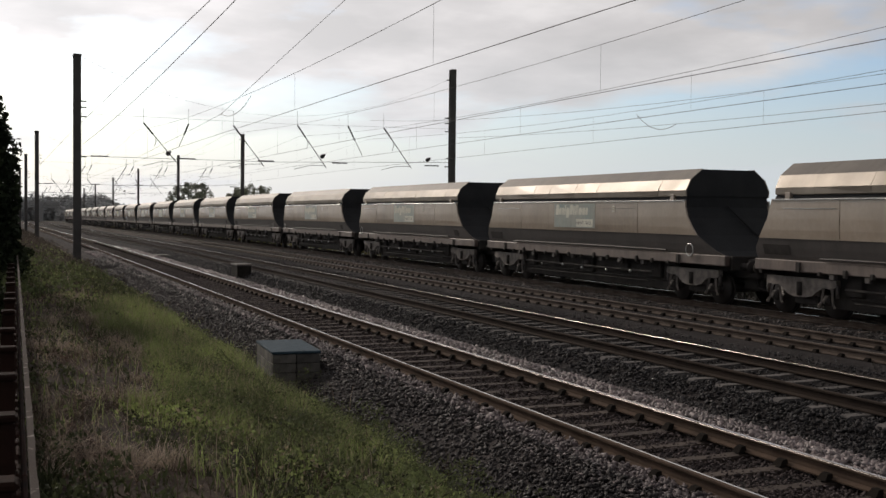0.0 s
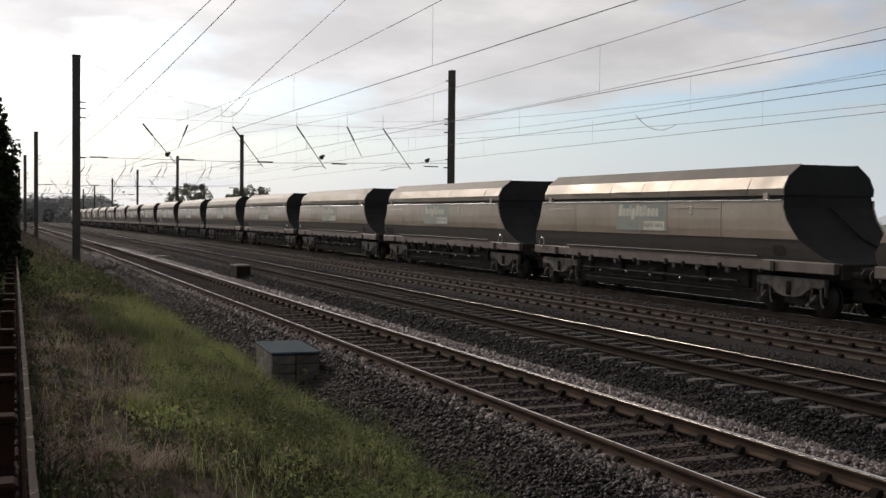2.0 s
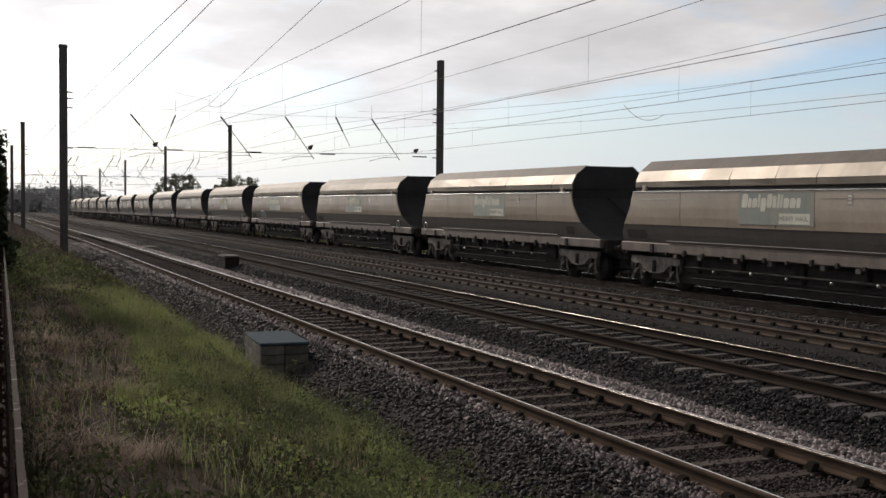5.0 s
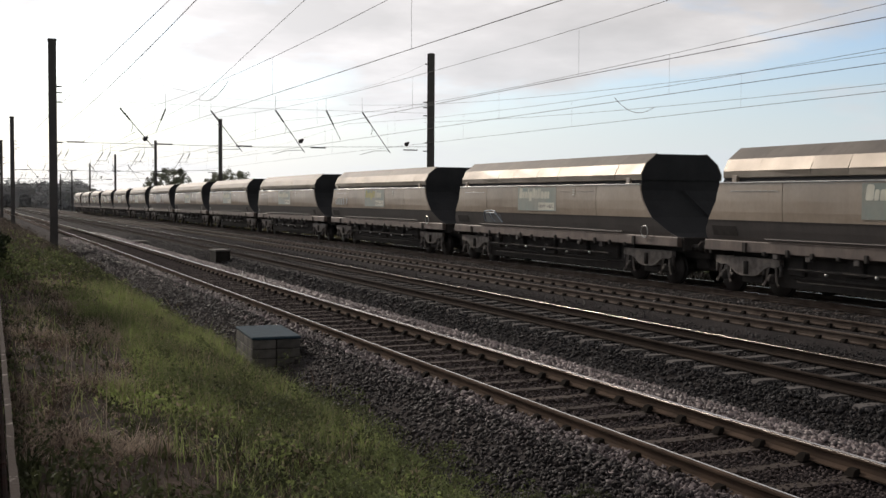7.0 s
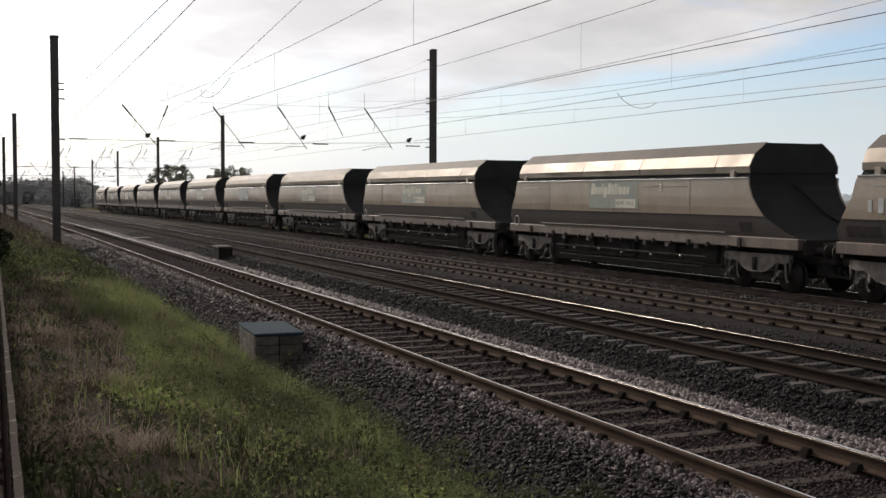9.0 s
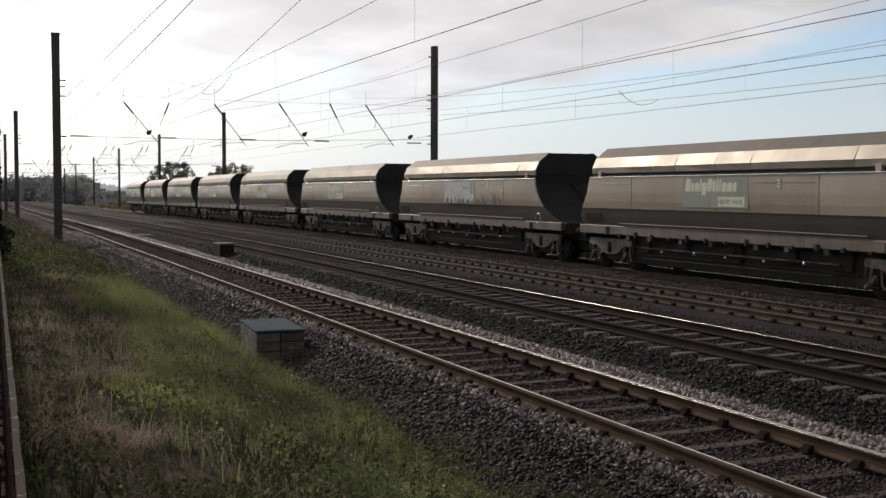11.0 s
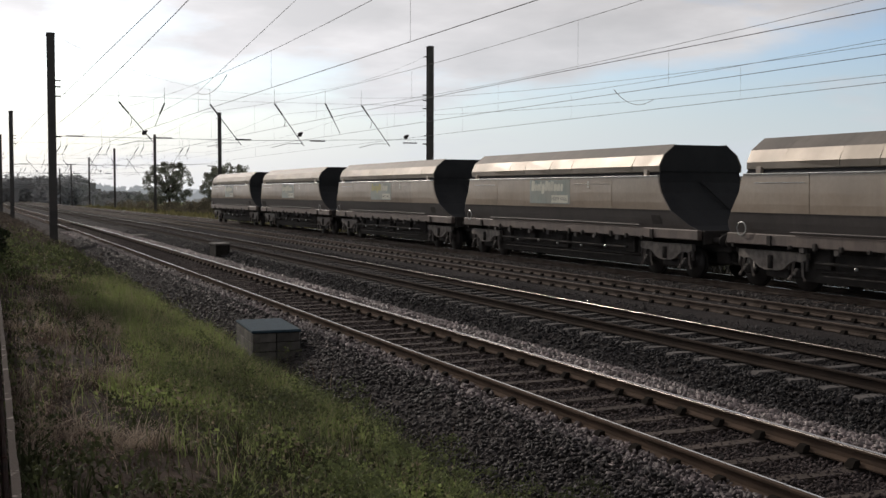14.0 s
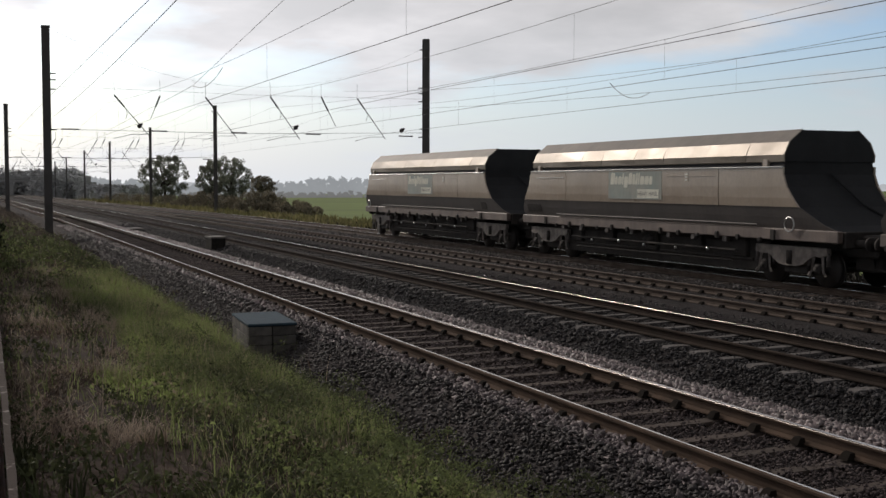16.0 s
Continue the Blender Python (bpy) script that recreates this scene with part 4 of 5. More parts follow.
# from the last wagon forwards: T has its brake wheel at the trailing end, F at the leading end
ORDER = "TFTTTFFFTTFFFTFTFTTFF"
MODELS = {"T": make_wagon(True), "F": make_wagon(False)}
WAGONS = [MODELS["T"], MODELS["F"]]
for kind_of in ORDER[2:]:
    WAGONS.append(copy_thing(MODELS[kind_of], pose(0, 0, 0)))


def yellow_marks():
    """Three wagons wear the older livery, with its first shapes in yellow."""
    for wagon in (WAGONS[2], WAGONS[4], WAGONS[10]):
        for block in [c for c in wagon.children if c.name.startswith("livery_block")]:
            for mark in sorted((c for c in block.children if c.name.startswith("mark")), key=lambda c: c.name)[:7]:
                mark.material_slots[0].link = "OBJECT"
                mark.material_slots[0].material = M_LETTER_YELLOW


yellow_marks()


def make_graffiti():
    """Pale and coloured sprayed patches on three of the wagons."""
    rng = random.Random(9)
    for k in range(7):
        a = 12.0 - k * 0.29
        part("sprayed_mark", box(-1.4375, -1.431, a - rng.uniform(0.05, 0.17), a, 1.98 + rng.uniform(0, 0.06), 2.24 + rng.uniform(0, 0.12), 0), M_SPRAY_PALE, WAGONS[10])
    for y0, y1 in ((6.18, 7.65), (5.2, 6.10)):
        part("sprayed_patch", box(-1.4435, -1.438, y0, y1, 1.90, 2.71, 0), M_SPRAY_PALE, WAGONS[6], "pale sprayed block over the livery")
    part("sprayed_mark", box(-1.4465, -1.4435, 5.32, 5.95, 2.42, 2.52, 0), M_LOGO, WAGONS[6])
    a = 7.55
    for k in range(13):
        wdt, tall = rng.uniform(0.22, 0.42), rng.uniform(0.12, 0.36)
        peak = [(a, 1.88), (a - wdt, 1.88), (a - wdt * 0.92, 1.92 + tall * 0.45), (a - wdt * 0.6, 1.92 + tall * 0.9), (a - wdt * 0.45, 1.92 + tall), (a - wdt * 0.15, 1.92 + tall * 0.4)]
        faces = [tuple(range(6)), tuple(range(6, 12))] + [(j, (j + 1) % 6, 6 + (j + 1) % 6, 6 + j) for j in range(6)]
        part("sprayed_mark", clean(mesh([(x, y, z) for x in (-1.4475, -1.4432) for y, z in peak], faces)), (M_SPRAY_RED, M_SPRAY_DARK, M_SPRAY_YELLOW, M_SPRAY_DARK)[k % 4], WAGONS[6])
        a -= wdt + rng.uniform(0.0, 0.12)
    low = [(1.47, 1.3025, -9, 99), (1.60, 1.34, -9, 99), (1.80, 1.391, -9, 99)]
    part("sprayed_patch", loft_sides(low, 0.004, 8.95, 10.2), M_SPRAY_GREY, WAGONS[11], "thin grey sprayed patch on the lower flank")

    def stroke(points):
        part("sprayed_mark", tube([(-(1.414 if z > 1.84 else 1.30 + (z - 1.47) * 0.27 + 0.006), y, z) for y, z in points], 0.022, 5), M_SPRAY_BLUE, WAGONS[11])

    stroke([(10.25, 1.50), (10.32, 1.62), (10.3, 1.76), (10.2, 1.86), (10.0, 1.9), (9.5, 1.91), (9.3, 1.88)])
    stroke([(10.15, 1.80), (9.9, 1.83), (9.4, 1.82), (9.28, 1.76)])
    stroke([(9.3, 1.88), (9.22, 1.75), (9.05, 1.6), (8.9, 1.5)])
    stroke([(9.75, 1.80), (9.68, 1.65), (9.5, 1.52)])


make_graffiti()


# ---- beside the line ----
def make_block_box():
    thing = tagged(new("lineside_box"), "low concrete block box with a flat blue-grey lid in the grass", "utility box")
    thing.matrix_basis = pose(4.36, 17.36, -0.56, 0, 0, -4)
    part("lid", box(-0.128, 0.682, -0.008, 1.648, 0.602, 0.648, 0.014), M_LID, thing, "flat blue-grey lid")
    part("core", box(-0.06, 0.61, 0.06, 1.58, -0.1, 0.6, 0), M_BALLAST_DARK, thing)
    block_x, block_y = box(0, 0.38, 0, 0.06, 0, 0.14, 0.008), box(0, 0.06, 0, 0.39, 0, 0.14, 0.008)
    rng = random.Random(31)
    for c in range(4):
        z = 0.005 + c * 0.149
        for k in range(2):
            part("block", block_x, M_CONCRETE, thing, m=pose(-0.115 + k * 0.395, rng.uniform(-0.006, 0.01), z))
            part("block", block_x, M_CONCRETE, thing, m=pose(-0.115 + k * 0.395, 1.58, z))
        for k in range(4):
            part("block", block_y, M_CONCRETE, thing, m=pose(-0.12, 0.065 + k * 0.395 * 0.97, z))
            part("block", block_y, M_CONCRETE, thing, m=pose(0.61, 0.065 + k * 0.395 * 0.97, z))


def make_small_boxes():
    a = tagged(new("trough_box"), "small weathered concrete cable box between two tracks", "utility box")
    a.matrix_basis = pose(*bend(9.63, 45.2, -0.4))
    # body darker than the lid: the shade on its front is painted in
    part("body", box(-0.28, 0.3, -0.6, 0.6, 0, 0.52, 0.015), M_CONCRETE_DARK, a)
    part("lid", box(-0.31, 0.33, -0.63, 0.63, 0.52, 0.59, 0.015), M_CONCRETE, a)
    b = tagged(new("trough_box"), "flat concrete cable cover between two tracks", "utility box")
    b.matrix_basis = pose(*bend(9.3, 66.0, -0.42))
    part("body", box(-0.4, 0.4, -0.7, 0.7, 0, 0.12, 0.02), M_CONCRETE, b)
    part("lid", box(-0.43, 0.43, -0.73, 0.73, 0.12, 0.2, 0.02), M_CONCRETE, b)
    for x, y, w, h in ((22.2, 246, 1.0, 1.35), (23.4, 232, 0.9, 2.0), (24.6, 236, 0.9, 1.7)):
        c = tagged(new("lineside_cabinet"), "pale grey metal signalling cabinet beside the tracks", "cabinet", group="signalling cabinets")
        c.matrix_basis = pose(*bend(x, y, -0.75))
        part("body", box(-w / 2, w / 2, -0.4, 0.4, 0, h, 0.03), M_CABINET, c)
        part("door", box(-w / 2 + 0.06, w / 2 - 0.06, -0.43, -0.4, 0.15, h - 0.12, 0.008), M_CABINET, c)
        part("roof", box(-w / 2 - 0.05, w / 2 + 0.05, -0.46, 0.46, h, h + 0.06, 0.01), M_CABINET, c)
    for x, y in ((22.6, 116.0), (23.0, 161.0), (22.9, 205.0)):
        d = tagged(new("trough_box"), "low concrete cable box at the edge of the far verge", "utility box", group="far cable boxes")
        d.matrix_basis = pose(*bend(x, y, -0.75))
        part("body", box(-0.75, 0.75, -0.5, 0.5, 0, 0.42, 0.03), M_CONCRETE, d)
        part("lid", box(-0.8, 0.8, -0.55, 0.55, 0.42, 0.5, 0.02), M_CONCRETE, d)


def make_fence():
    fence = tagged(new("fence"), "weathered timber fence with a flaking pale top rail and red-brown posts", "fence", kind="structure")
    fence.matrix_basis = pose(0.075, 0, 0, 0, 0, -1.18)
    rng = random.Random(2)
    y = 1.2
    while y < 22:
        ln = 1.82
        n = 8
        verts, faces = [], []
        for i in range(n + 1):
            yy = y + ln * i / n
            a, b = rng.uniform(-0.003, 0.003), rng.uniform(-0.004, 0.004)
            verts += [(-0.026 + a * 0.6, yy, 1.405), (b * 0.6, yy, 1.405), (b * 0.6, yy, 1.44 + a), (-0.026 + a * 0.6, yy, 1.44 - b * 0.4)]
        for i in range(n):
            for j in range(4):
                faces.append((i * 4 + j, i * 4 + (j + 1) % 4, i * 4 + 4 + (j + 1) % 4, i * 4 + 4 + j))
        faces += [(0, 1, 2, 3), tuple(n * 4 + j for j in (3, 2, 1, 0))]
        part("top_rail", clean(mesh(verts, faces)), M_FENCE_TOP, fence, "pale flaking top rail")
        part("lower_rail", box(-0.04, -0.005, y, y + ln - 0.01, 0.75, 0.84, 0.01), M_FENCE, fence)
        y += ln
    post = joined(box(-0.175, -0.065, -0.055, 0.055, 0.2, 1.335, 0.012), box(-0.185, -0.055, -0.07, 0.07, 1.335, 1.375, 0.012))
    y = 1.45
    while y < 22:
        part("post", post, M_FENCE, fence, "red-brown capped post", m=pose(rng.uniform(-0.01, 0.005), y, rng.uniform(-0.03, 0.01)))
        y += 1.42
    board = box(-0.06, -0.043, 0, 0.11, 0.4, 1.08, 0.006)
    y = 1.2
    while y < 22:
        part("board", board, M_FENCE, fence, m=pose(rng.uniform(-0.004, 0.004) - 0.01, y, rng.uniform(-0.04, 0.02)))
        y += 0.135


make_block_box()
make_small_boxes()
make_fence()


# ---- plants ----
def scatter(name, label, mat, seed, count, x0, x1, y0, y1, hmin, hmax, wmin, wmax, power=1.6, lean=0.4, keep=None, offset=0.0, zfun=None):
    rng = np.random.default_rng(seed)
    ys = y0 + (y1 - y0) * rng.uniform(0, 1, count) ** power
    xs = rng.uniform(x0, x1, count)
    if keep:
        ok = np.array([rng.uniform() < keep(x, y) for x, y in zip(xs, ys)])
        xs, ys = xs[ok], ys[ok]
    w = np.array([bend(x, y, (zfun or ground_z)(x) - 0.03 + offset) for x, y in zip(xs, ys)])
    n = len(xs)
    clump = np.array([0.6 + 0.9 * max(0.0, noise.noise((x * 1.1, y * 0.7, seed)) + 0.35) for x, y in zip(xs, ys)])
    hs = rng.uniform(hmin, hmax, n) * clump
    ws = rng.uniform(wmin, wmax, n) * (1 + ys / 22)
    tagged(new(name, blades(rng, w[:, 0], w[:, 1], w[:, 2], hs, ws, lean)), label, "grass", kind="stuff").data.materials.append(mat)


def patch(x, y, seed=0.0):
    return noise.noise((x * 0.8 + seed, y * 0.33, 1.7 + seed))


def verge_edge(x, y):
    """Where the trodden brown strip along the fence gives way to grass."""
    return 1.2 + 0.055 * (min(y, 30.0) - 6.0) + 0.55 * patch(x, y) + 0.3 * patch(x * 3.0, y * 3.0, 18.0)


def green_keep(x, y):
    """Green strip along the ballast, worn thin towards the fence."""
    edge = verge_edge(x, y)
    v = 1.0 if x > edge else 0.06 + 0.35 * max(0.0, patch(x, y, 4.0))
    v *= (0.2 if x < 1.9 else 0.5) if y < 10.6 + patch(x, y, 3.0) * 4 else 1.0
    return v * (0.0 if x > 4.85 + 0.35 * patch(x, y, 9.0) else 1.0)


def dry_keep(x, y):
    return ((1.0 if y > 7.5 else 0.4) if x < verge_edge(x, y) else 0.4 if y < 10 else 0.2) * (0.1 + max(0.0, patch(x * 1.6, y * 2.2, 2.0)) * 3.2)


def leaf_litter(name, label, mat, seed, count, size, keep, x0=0.15, x1=4.95, y1=45, lift=0.12):
    """Broad small leaves of weeds close over the ground."""
    rng = np.random.default_rng(seed)
    ys = 4.0 + (y1 - 4.0) * rng.uniform(0, 1, count) ** 1.9
    xs = rng.uniform(x0, x1, count)
    ok = np.array([rng.uniform() < keep(x, y) for x, y in zip(xs, ys)])
    xs, ys = xs[ok], ys[ok]
    blobs = np.array([(*bend(x, y, ground_z(x) + lift * (0.3 + abs(patch(x * 3, y * 4, 6.0)) * 2)), 0.05 + 0.03 * (y > 20)) for x, y in zip(xs, ys)])
    tagged(new(name, leaves(rng, blobs, len(blobs) * 3, size)), label, "weeds", kind="stuff").data.materials.append(mat)


scatter("verge_grass", "uneven green grass on the verge beside the ballast", M_GRASS, 1, 180000, 0.2, 4.95, 4.0, 70, 0.07, 0.26, 0.0015, 0.0035, 1.9, 1.35, green_keep)
scatter("lush_grass", "bright fresh green grass in a strip along the verge", M_GRASS, 41, 90000, 0.9, 4.3, 10.5, 27, 0.12, 0.36, 0.001, 0.0024, 1.3, 1.1, lambda x, y: (1.0 if x > verge_edge(x, y) + 0.1 else 0.0) * (0.35 + max(0.0, patch(x * 2, y * 2, 16.0)) * 2.0) * min(1.0, max(0.0, (4.3 - x) / 0.6)))
scatter("dry_grass", "flattened straw-coloured dead grass on the verge", M_STRAW, 2, 130000, 0.12, 4.5, 4.0, 60, 0.04, 0.15, 0.0015, 0.0035, 1.9, 2.6, dry_keep)
scatter("straw_tufts", "bleached flattened straw along the edge of the grass", M_STRAW_PALE, 21, 100000, 0.4, 3.4, 8.0, 26, 0.05, 0.2, 0.0015, 0.003, 1.2, 2.4, lambda x, y: max(0.0, patch(x * 2.2, y * 2.6, 12.0) + 0.0) * 3.0 * max(0.0, 1.0 - abs(x - 0.95 - 0.055 * (y - 6.0)) / 0.9))
scatter("straw_clumps", "matted clumps of bleached straw on the trodden strip", M_STRAW_PALE, 23, 60000, 0.2, 3.2, 7.5, 26, 0.04, 0.15, 0.0012, 0.0028, 1.3, 3.2, lambda x, y: 1.0 if patch(x * 3.4, y * 4.2, 22.0) > 0.3 and x < verge_edge(x, y) + 0.35 else 0.0)
scatter("seed_stalks", "thin pale seed stalks standing above the grass", M_STRAW, 3, 900, 0.6, 4.8, 5.0, 40, 0.2, 0.5, 0.0016, 0.003, 1.5, 0.6)
scatter("low_weeds", "dark low weeds along the fence and the ballast edge", M_WEED, 4, 60000, 0.12, 4.95, 4.0, 75, 0.04, 0.2, 0.004, 0.010, 1.8, 1.2, lambda x, y: 0.8 if x < 0.4 or x > 4.1 else 0.35 if y > 28 else 0.35 if y < 10.3 + 3 * patch(x, y, 3.0) else 0.05 + 0.5 * max(0.0, patch(x, y, 8.0)))
leaf_litter("weed_leaves", "small green weed leaves among the grass", M_GRASS, 6, 42000, 0.02, lambda x, y: green_keep(x, y) * (0.3 + max(0.0, patch(x, y, 7.0)) * 2))
# dark weeds, set thicker at the near end to darken it like shade
leaf_litter("weed_leaves", "dark weed leaves on the shaded parts of the verge", M_WEED, 7, 16000, 0.028, lambda x, y: (0.05 if y > 10.5 and x < 2.3 else 0.12) + max(0.0, patch(x, y, 8.0)) * (0.5 if y > 10.5 else 1.2))
leaf_litter("weed_leaves", "dark low weeds close to the fence", M_WEED, 17, 15000, 0.022, lambda x, y: 0.0 if x > 2.0 + patch(x, y, 1.0) else 0.35 if y < 8.5 + 4 * patch(x, y, 8.0) else 0.5 if abs(y - 12.2) < 0.9 and x < 0.9 else 0.0, 0.15, 4.6, 14, 0.1)
leaf_litter("tall_weeds", "upright olive-green leafy weeds at the edge of the ballast", M_RANK, 27, 26000, 0.015, lambda x, y: 0.0 if y > 15 or x < 1.7 + 0.5 * patch(x, y, 2.0) else max(0.0, 0.35 + patch(x * 3.0, y * 4.0, 24.0) * 2.0), 1.5, 4.75, 22, 0.3)
# dark leaves added to draw the shadows between the upright weeds
leaf_litter("dark_undergrowth", "dark stems and leaves in the shade below the weeds", M_WEED, 28, 16000, 0.018, lambda x, y: 0.0 if y > 14 else max(0.0, patch(x * 2.5, y * 3.0, 25.0) * 2.2), 0.3, 4.7, 22, 0.14)
leaf_litter("dead_leaves", "brown dead stems and leaves on the trodden verge", M_STRAW, 8, 26000, 0.014, lambda x, y: dry_keep(x, y), 0.15, 3.0, 45, 0.05)
leaf_litter("rank_weeds", "rank green weeds and brambles on the bank towards the masts", M_RANK, 9, 16000, 0.045, lambda x, y: 1.0 if y > 26 + 5 * patch(x, y) - (3.0 if x < 1.3 else 0.0) and y < 42 + 22 * patch(x, y, 5.0) else 0.0, 0.2, 4.5, 80, 0.25)
leaf_litter("withered_weeds", "brown withered weeds on the bank towards the masts", M_BANK, 13, 22000, 0.045, lambda x, y: 1.0 if y > 38 else 0.12 if y > 24 else 0.0, 0.2, 5.0, 170, 0.2)
scatter("brown_stems", "brown withered stems on the bank towards the masts", M_STRAW, 10, 9000, 0.2, 5.2, 26.0, 150, 0.1, 0.3, 0.003, 0.005, 1.3, 1.4)
# added near-black stems give the shade seen beneath the wagons
scatter("bramble_tangle", "dark tangled brambles below the far side of the tracks", M_SHADE_STEMS, 12, 26000, 21.0, 33.0, 5.0, 75, 0.15, 0.5, 0.012, 0.03, 1.1, 0.8, None, 0.0, lambda x: -0.55 - 0.07 * (x - 21.2))
scatter("lineside_grass", "dry yellow-brown grass on the far verge", M_ROUGH, 5, 26000, 21.6, 33.0, 62.0, 260, 0.3, 0.8, 0.012, 0.03, 1.2, 0.6, None, 0.0, lambda x: -0.55 - 0.07 * (x - 21.2))


def tree(name, label, x, y, z, height, blobs, count, leaf, mat, seed, trunk_r=0.22, lean=0.3, trunk_top=0.55):
    """A broad-leaved tree: tapered trunk, forking limbs, a loose crown of small leaf clumps."""
    rng = random.Random(seed)
    thing = tagged(new(name), label, "tree")
    thing.matrix_basis = pose(*bend(x, y, z))
    top = Vector((rng.uniform(-lean, lean), rng.uniform(-lean, lean), height * trunk_top))
    part("trunk", tube([(0, 0, -0.3), top * 0.5 + Vector((0.1, 0, 0)), top], [trunk_r * 1.3, trunk_r, trunk_r * 0.6], 8), M_BARK, thing)
    for b in blobs[::max(1, len(blobs) // 18)]:
        c = Vector(b[:3])
        mid = top * 0.75 + (c - top * 0.75) * 0.5 + Vector((0, 0, -0.2))
        part("limb", tube([top * 0.62, mid, c], [trunk_r * 0.5, trunk_r * 0.3, trunk_r * 0.08], 6), M_BARK, thing)
    part("crown", leaves(np.random.default_rng(seed), blobs, count, leaf), mat, thing)
    return thing


def crown_blobs(seed, width, z0, z1, n, r0, r1, flat=1.0):
    rng = random.Random(seed)
    out = []
    for i in range(n):
        u = rng.uniform(0, 1)
        w = width * (0.35 + 0.65 * math.sin(math.pi * (0.15 + 0.75 * u)))
        a = rng.uniform(0, 2 * math.pi)
        d = w * rng.uniform(0.3, 1.0)
        out.append((d * math.cos(a), d * math.sin(a) * flat, z0 + (z1 - z0) * u, rng.uniform(r0, r1)))
    return out


def bush(name, label, x, y, z, rx, ry, h, count, leaf, mat, seed):
    rng = random.Random(seed)
    blobs = []
    for i in range(max(6, int(rx * ry * 1.2))):
        r = rng.uniform(0.35, 0.6) * h * 0.6
        blobs.append((rng.uniform(-rx, rx), rng.uniform(-ry, ry), rng.uniform(0.15, max(0.2, h - r)), r))
    ob = tagged(new(name, leaves(np.random.default_rng(seed), blobs, count, leaf)), label, "bush", group="hedgerow")
    ob.data.materials.append(mat)
    ob.matrix_basis = pose(*bend(x, y, z))


def make_plants():
    tree("tree", "round-crowned broadleaf tree standing in the hedge beyond the line", 31.2, 190, -0.9, 9.0, crown_blobs(11, 4.1, 1.9, 8.3, 210, 0.3, 0.6), 17000, 0.115, M_LEAF, 11)
    tree("tree", "slender young tree with an open crown in the hedge", 30.9, 148, -1.0, 6.8, crown_blobs(12, 2.5, 2.6, 6.7, 80, 0.25, 0.46), 5600, 0.11, M_LEAF, 12, 0.12)
    tree("tree", "bushy tree with a feathery top in the hedge", 34.2, 152, -1.0, 7.6, crown_blobs(13, 3.3, 0.6, 7.2, 160, 0.28, 0.55), 13000, 0.11, M_LEAF, 13, 0.16)
    tree("tree", "small flat-topped tree out in the field", 75, 300, -1.2, 7.5, crown_blobs(14, 5.2, 2.6, 6.4, 80, 0.4, 0.8), 7000, 0.18, M_LEAF_HAZY, 14, 0.3)
    k = 20
    for x, y, rx, ry, h, c in ((30.5, 140, 2.6, 7, 3.0, 7000), (32.0, 128, 2.5, 6, 3.1, 7000), (31.0, 160, 2.5, 9, 2.8, 7000), (31.5, 178, 2.6, 10, 2.4, 6000), (31, 205, 3, 14, 2.5, 6000), (30.5, 235, 3, 16, 2.6, 5000), (33.5, 116, 2.4, 5, 2.3, 5000), (29, 122, 1.3, 2.2, 1.7, 2400), (30.2, 108, 0.9, 1.2, 1.9, 1600), (36.0, 138, 3.0, 6, 2.6, 4500)):
        k += 1
        bush("hedge_bush", "tangled dark green and brown hedge bush beside the railway", x, y, -1.15, rx, ry, h, c, 0.12, M_LEAF_HAZY, k)
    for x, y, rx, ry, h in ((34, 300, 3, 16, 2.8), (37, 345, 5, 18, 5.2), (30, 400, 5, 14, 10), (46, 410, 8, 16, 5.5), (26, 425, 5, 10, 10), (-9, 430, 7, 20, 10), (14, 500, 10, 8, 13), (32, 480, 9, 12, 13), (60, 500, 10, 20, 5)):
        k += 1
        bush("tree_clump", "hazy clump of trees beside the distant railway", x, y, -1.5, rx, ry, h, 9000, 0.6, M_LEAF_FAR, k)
    # dark conifer and the shrubs under it beyond the fence
    rng = np.random.default_rng(8)
    blobs = []
    for i in range(110):
        u, a = i / 110, i * 2.4
        w = 1.25 * (1.0 if u < 0.5 else 1.0 - (u - 0.5) * 1.7)
        blobs.append((w * math.cos(a), w * math.sin(a), 0.3 + 6.2 * u, 0.42 - 0.15 * u))
    con = tagged(new("conifer"), "dense dark conifer overhanging the fence", "tree")
    con.matrix_basis = pose(-0.85, 27.5, 0.3)
    part("trunk", tube([(0, 0, -0.2), (0, 0, 4.4)], [0.16, 0.05], 8), M_BARK, con)
    part("crown", leaves(rng, blobs, 30000, 0.085, 1.2), M_CONIFER, con)
    for x, y, rx, ry, h, c in ((-0.5, 20.5, 0.55, 2.6, 1.5, 6000), (-0.6, 13.5, 0.5, 2.4, 1.0, 4500), (-0.9, 8.0, 0.6, 2.5, 0.8, 4000), (0.2, 30.0, 0.5, 3.5, 1.5, 5000), (0.6, 40.0, 0.8, 5.0, 1.4, 5000), (-1.6, 22, 0.9, 3.0, 2.6, 5000), (-1.9, 12, 0.9, 5.0, 2.0, 5000)):
        k += 1
        bush("shrub", "dark overgrown shrub beside the timber fence", x, y, 0.5, rx, ry, h, c, 0.055, M_CONIFER if h > 1.2 else M_WEED, k)


make_plants()


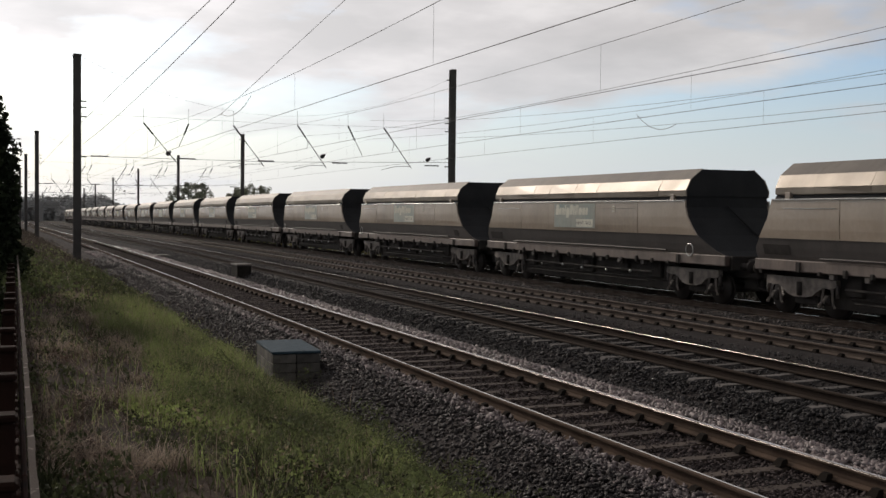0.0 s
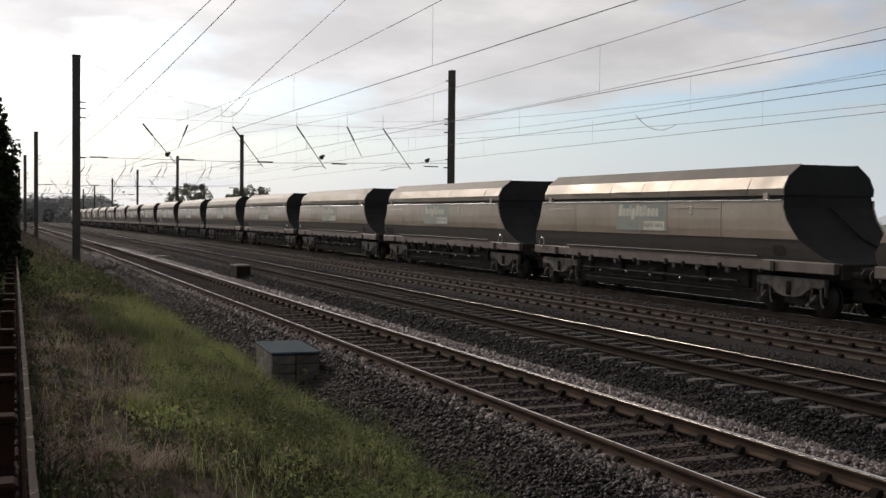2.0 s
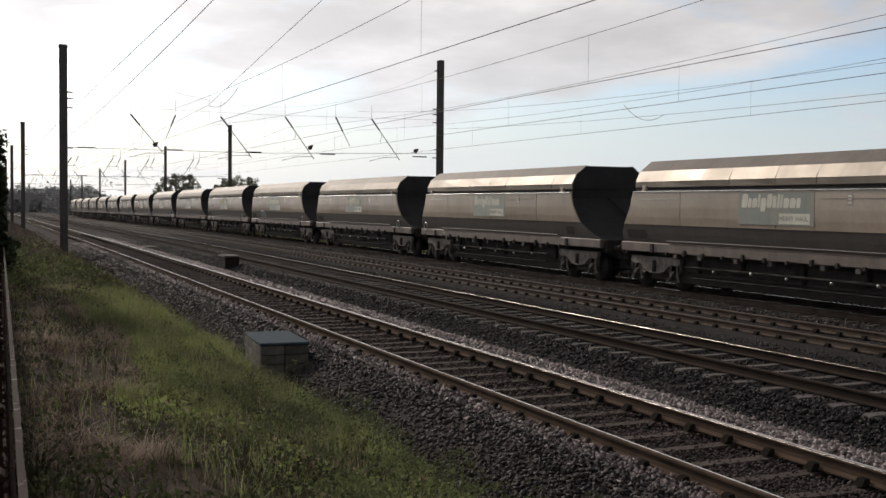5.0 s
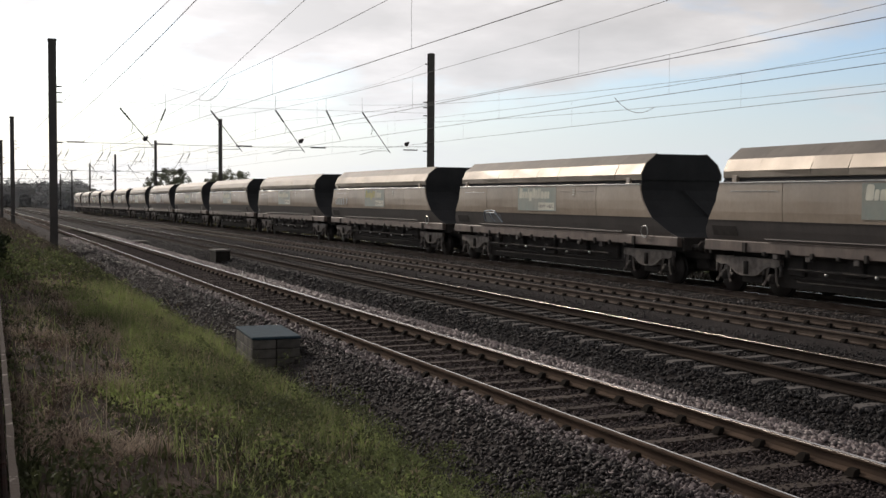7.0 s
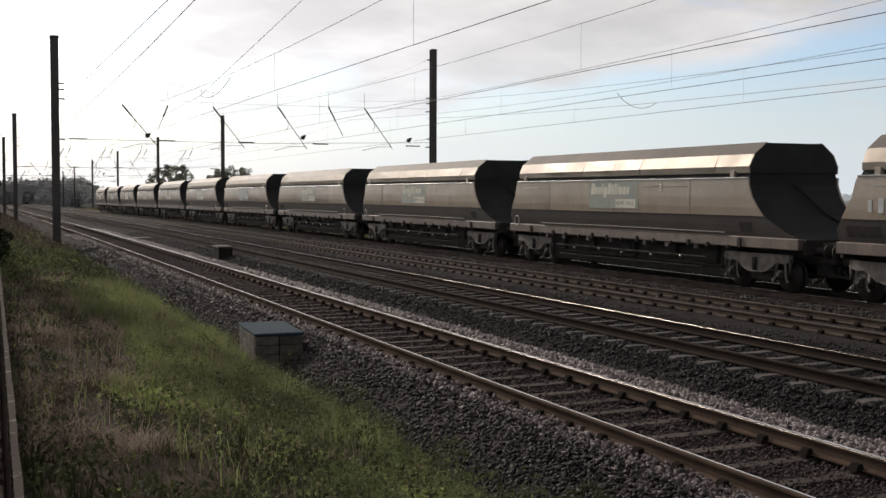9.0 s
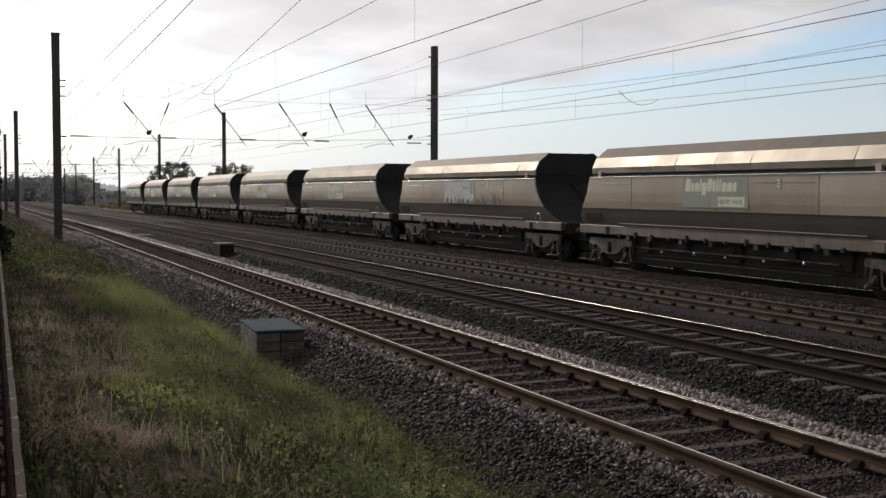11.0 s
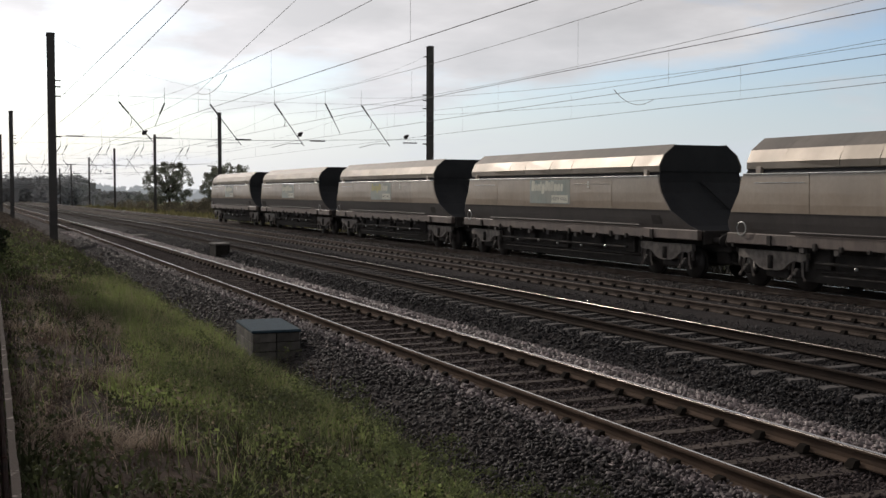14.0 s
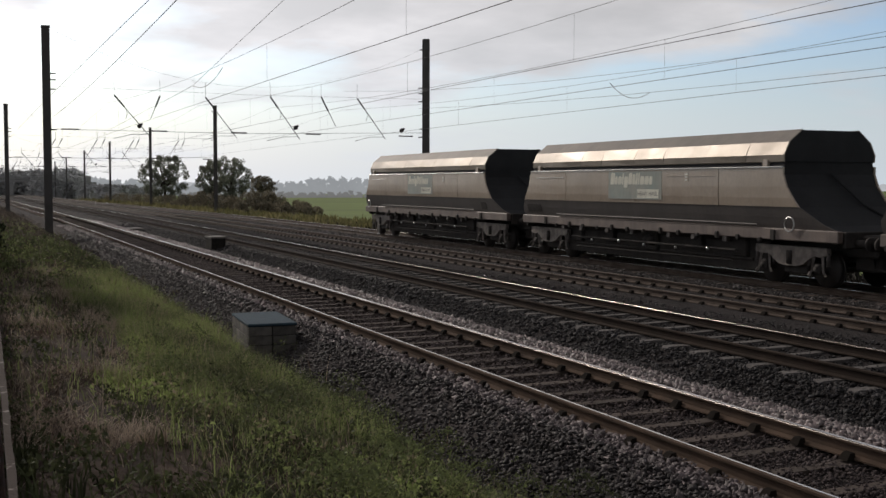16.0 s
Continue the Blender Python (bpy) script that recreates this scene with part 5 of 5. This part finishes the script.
def make_distance():
    def ridge(name, label, y, x0, x1, base, height, mat, seed, step):
        verts, faces, n = [], [], 0
        xs = np.arange(x0, x1, step)
        for i, x in enumerate(xs):
            h = height * (0.5 + 0.18 * noise.noise((x * 0.011, seed, 0)) + 0.45 * abs(noise.noise((x * 0.045, seed, 5))) + 0.3 * abs(noise.noise((x * 0.13, seed, 9))) + 0.08 * noise.noise((x * 0.5, seed, 3)))
            verts += [(x, y, base), (x, y + 2, base + max(h, height * 0.2)), (x, y + 14, base + max(h, height * 0.2) * 0.7)]
        for i in range(len(xs) - 1):
            a = i * 3
            faces += [(a, a + 3, a + 4, a + 1), (a + 1, a + 4, a + 5, a + 2)]
        tagged(new(name, mesh(verts, faces, (mat,))), label, "distant woods", kind="structure")

    def woods(name, label, y, x0, x1, base, height, count, leaf, mat, seed):
        rng = random.Random(seed)
        blobs, x = [], x0
        while x < x1:
            tall = height * (0.72 + 0.3 * noise.noise((x * 0.012, seed, 0)) + rng.uniform(-0.14, 0.16))
            r = tall * rng.uniform(0.2, 0.32)
            for z in (0.25, 0.6, 1.0):
                blobs.append((x + rng.uniform(-r, r) * 0.5, y + rng.uniform(-6, 6), base + max(r, z * tall - r), r * (1.15 - 0.25 * z)))
            x += r * rng.uniform(0.9, 1.7)
        me = leaves(np.random.default_rng(seed), blobs, count, leaf)
        tagged(new(name, me), label, "distant woods", kind="stuff").data.materials.append(mat)

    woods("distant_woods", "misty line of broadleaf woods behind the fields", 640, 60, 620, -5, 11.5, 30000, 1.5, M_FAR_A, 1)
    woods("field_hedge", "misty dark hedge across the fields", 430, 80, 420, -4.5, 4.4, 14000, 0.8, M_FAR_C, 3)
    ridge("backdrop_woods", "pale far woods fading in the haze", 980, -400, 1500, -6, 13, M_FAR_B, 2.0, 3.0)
    bridge = tagged(new("overbridge"), "distant brick and steel road bridge across the tracks", "bridge")
    bridge.matrix_basis = pose(*bend(0, 450, 0))
    part("deck", box(-14, 42, -4, 4, 5.0, 6.2, 0.1), M_BRIDGE, bridge)
    part("parapet", box(-14, 42, -4.3, -4.0, 6.2, 7.3, 0.05), M_BRIDGE, bridge)
    for x in (-4, 13.2, 31):
        part("pier", box(x - 0.7, x + 0.7, -3.5, 3.5, -1, 5.0, 0.1), M_BRIDGE, bridge)
    part("abutment", box(31.7, 44, -4, 4, -1, 5.0, 0.1), M_BRIDGE, bridge)
    # the pylon takes the glowing far haze colour too
    pylon = tagged(new("pylon"), "faint lattice electricity pylon far across the fields", "pylon")
    pylon.matrix_basis = pose(165, 700, -4)
    for sx in (-1, 1):
        for sy in (-1, 1):
            part("leg", tube([(sx * 2.6, sy * 2.6, 0), (sx * 0.5, sy * 0.5, 22)], 0.12, 4), M_FAR_B, pylon)
    for z, w in ((14, 4.5), (17.5, 3.6), (21, 2.6)):
        part("cross_arm", tube([(-w, 0, z), (w, 0, z)], 0.12, 4), M_FAR_B, pylon)


make_distance()


# ---- what moves ----
def train_at(t):
    """Distance of the last wagon's leading shoulder: a steady run, gently gathering speed."""
    t = math.floor(t * 25 + 1e-6) / 25  # the clip counts 25 pictures a second
    return 327.71 - 17.886 * t - 0.0209 * t * t


def motions():
    for i, wagon in enumerate(WAGONS):
        rows = []
        for k in range(33):
            y = train_at(k / 2) - PITCH * i
            mid = y + 5.8
            turn = -math.degrees(2 * K_CURVE * max(mid, 0.0))
            tilt = math.degrees((fall(mid + 5) - fall(mid - 5)) / 10)
            x_, _, z_ = bend(TRACKS[3], y, 0)
            rows.append((k / 2, pose(x_, y, z_, tilt, 0, turn)))
        walk(wagon, rows)


motions()
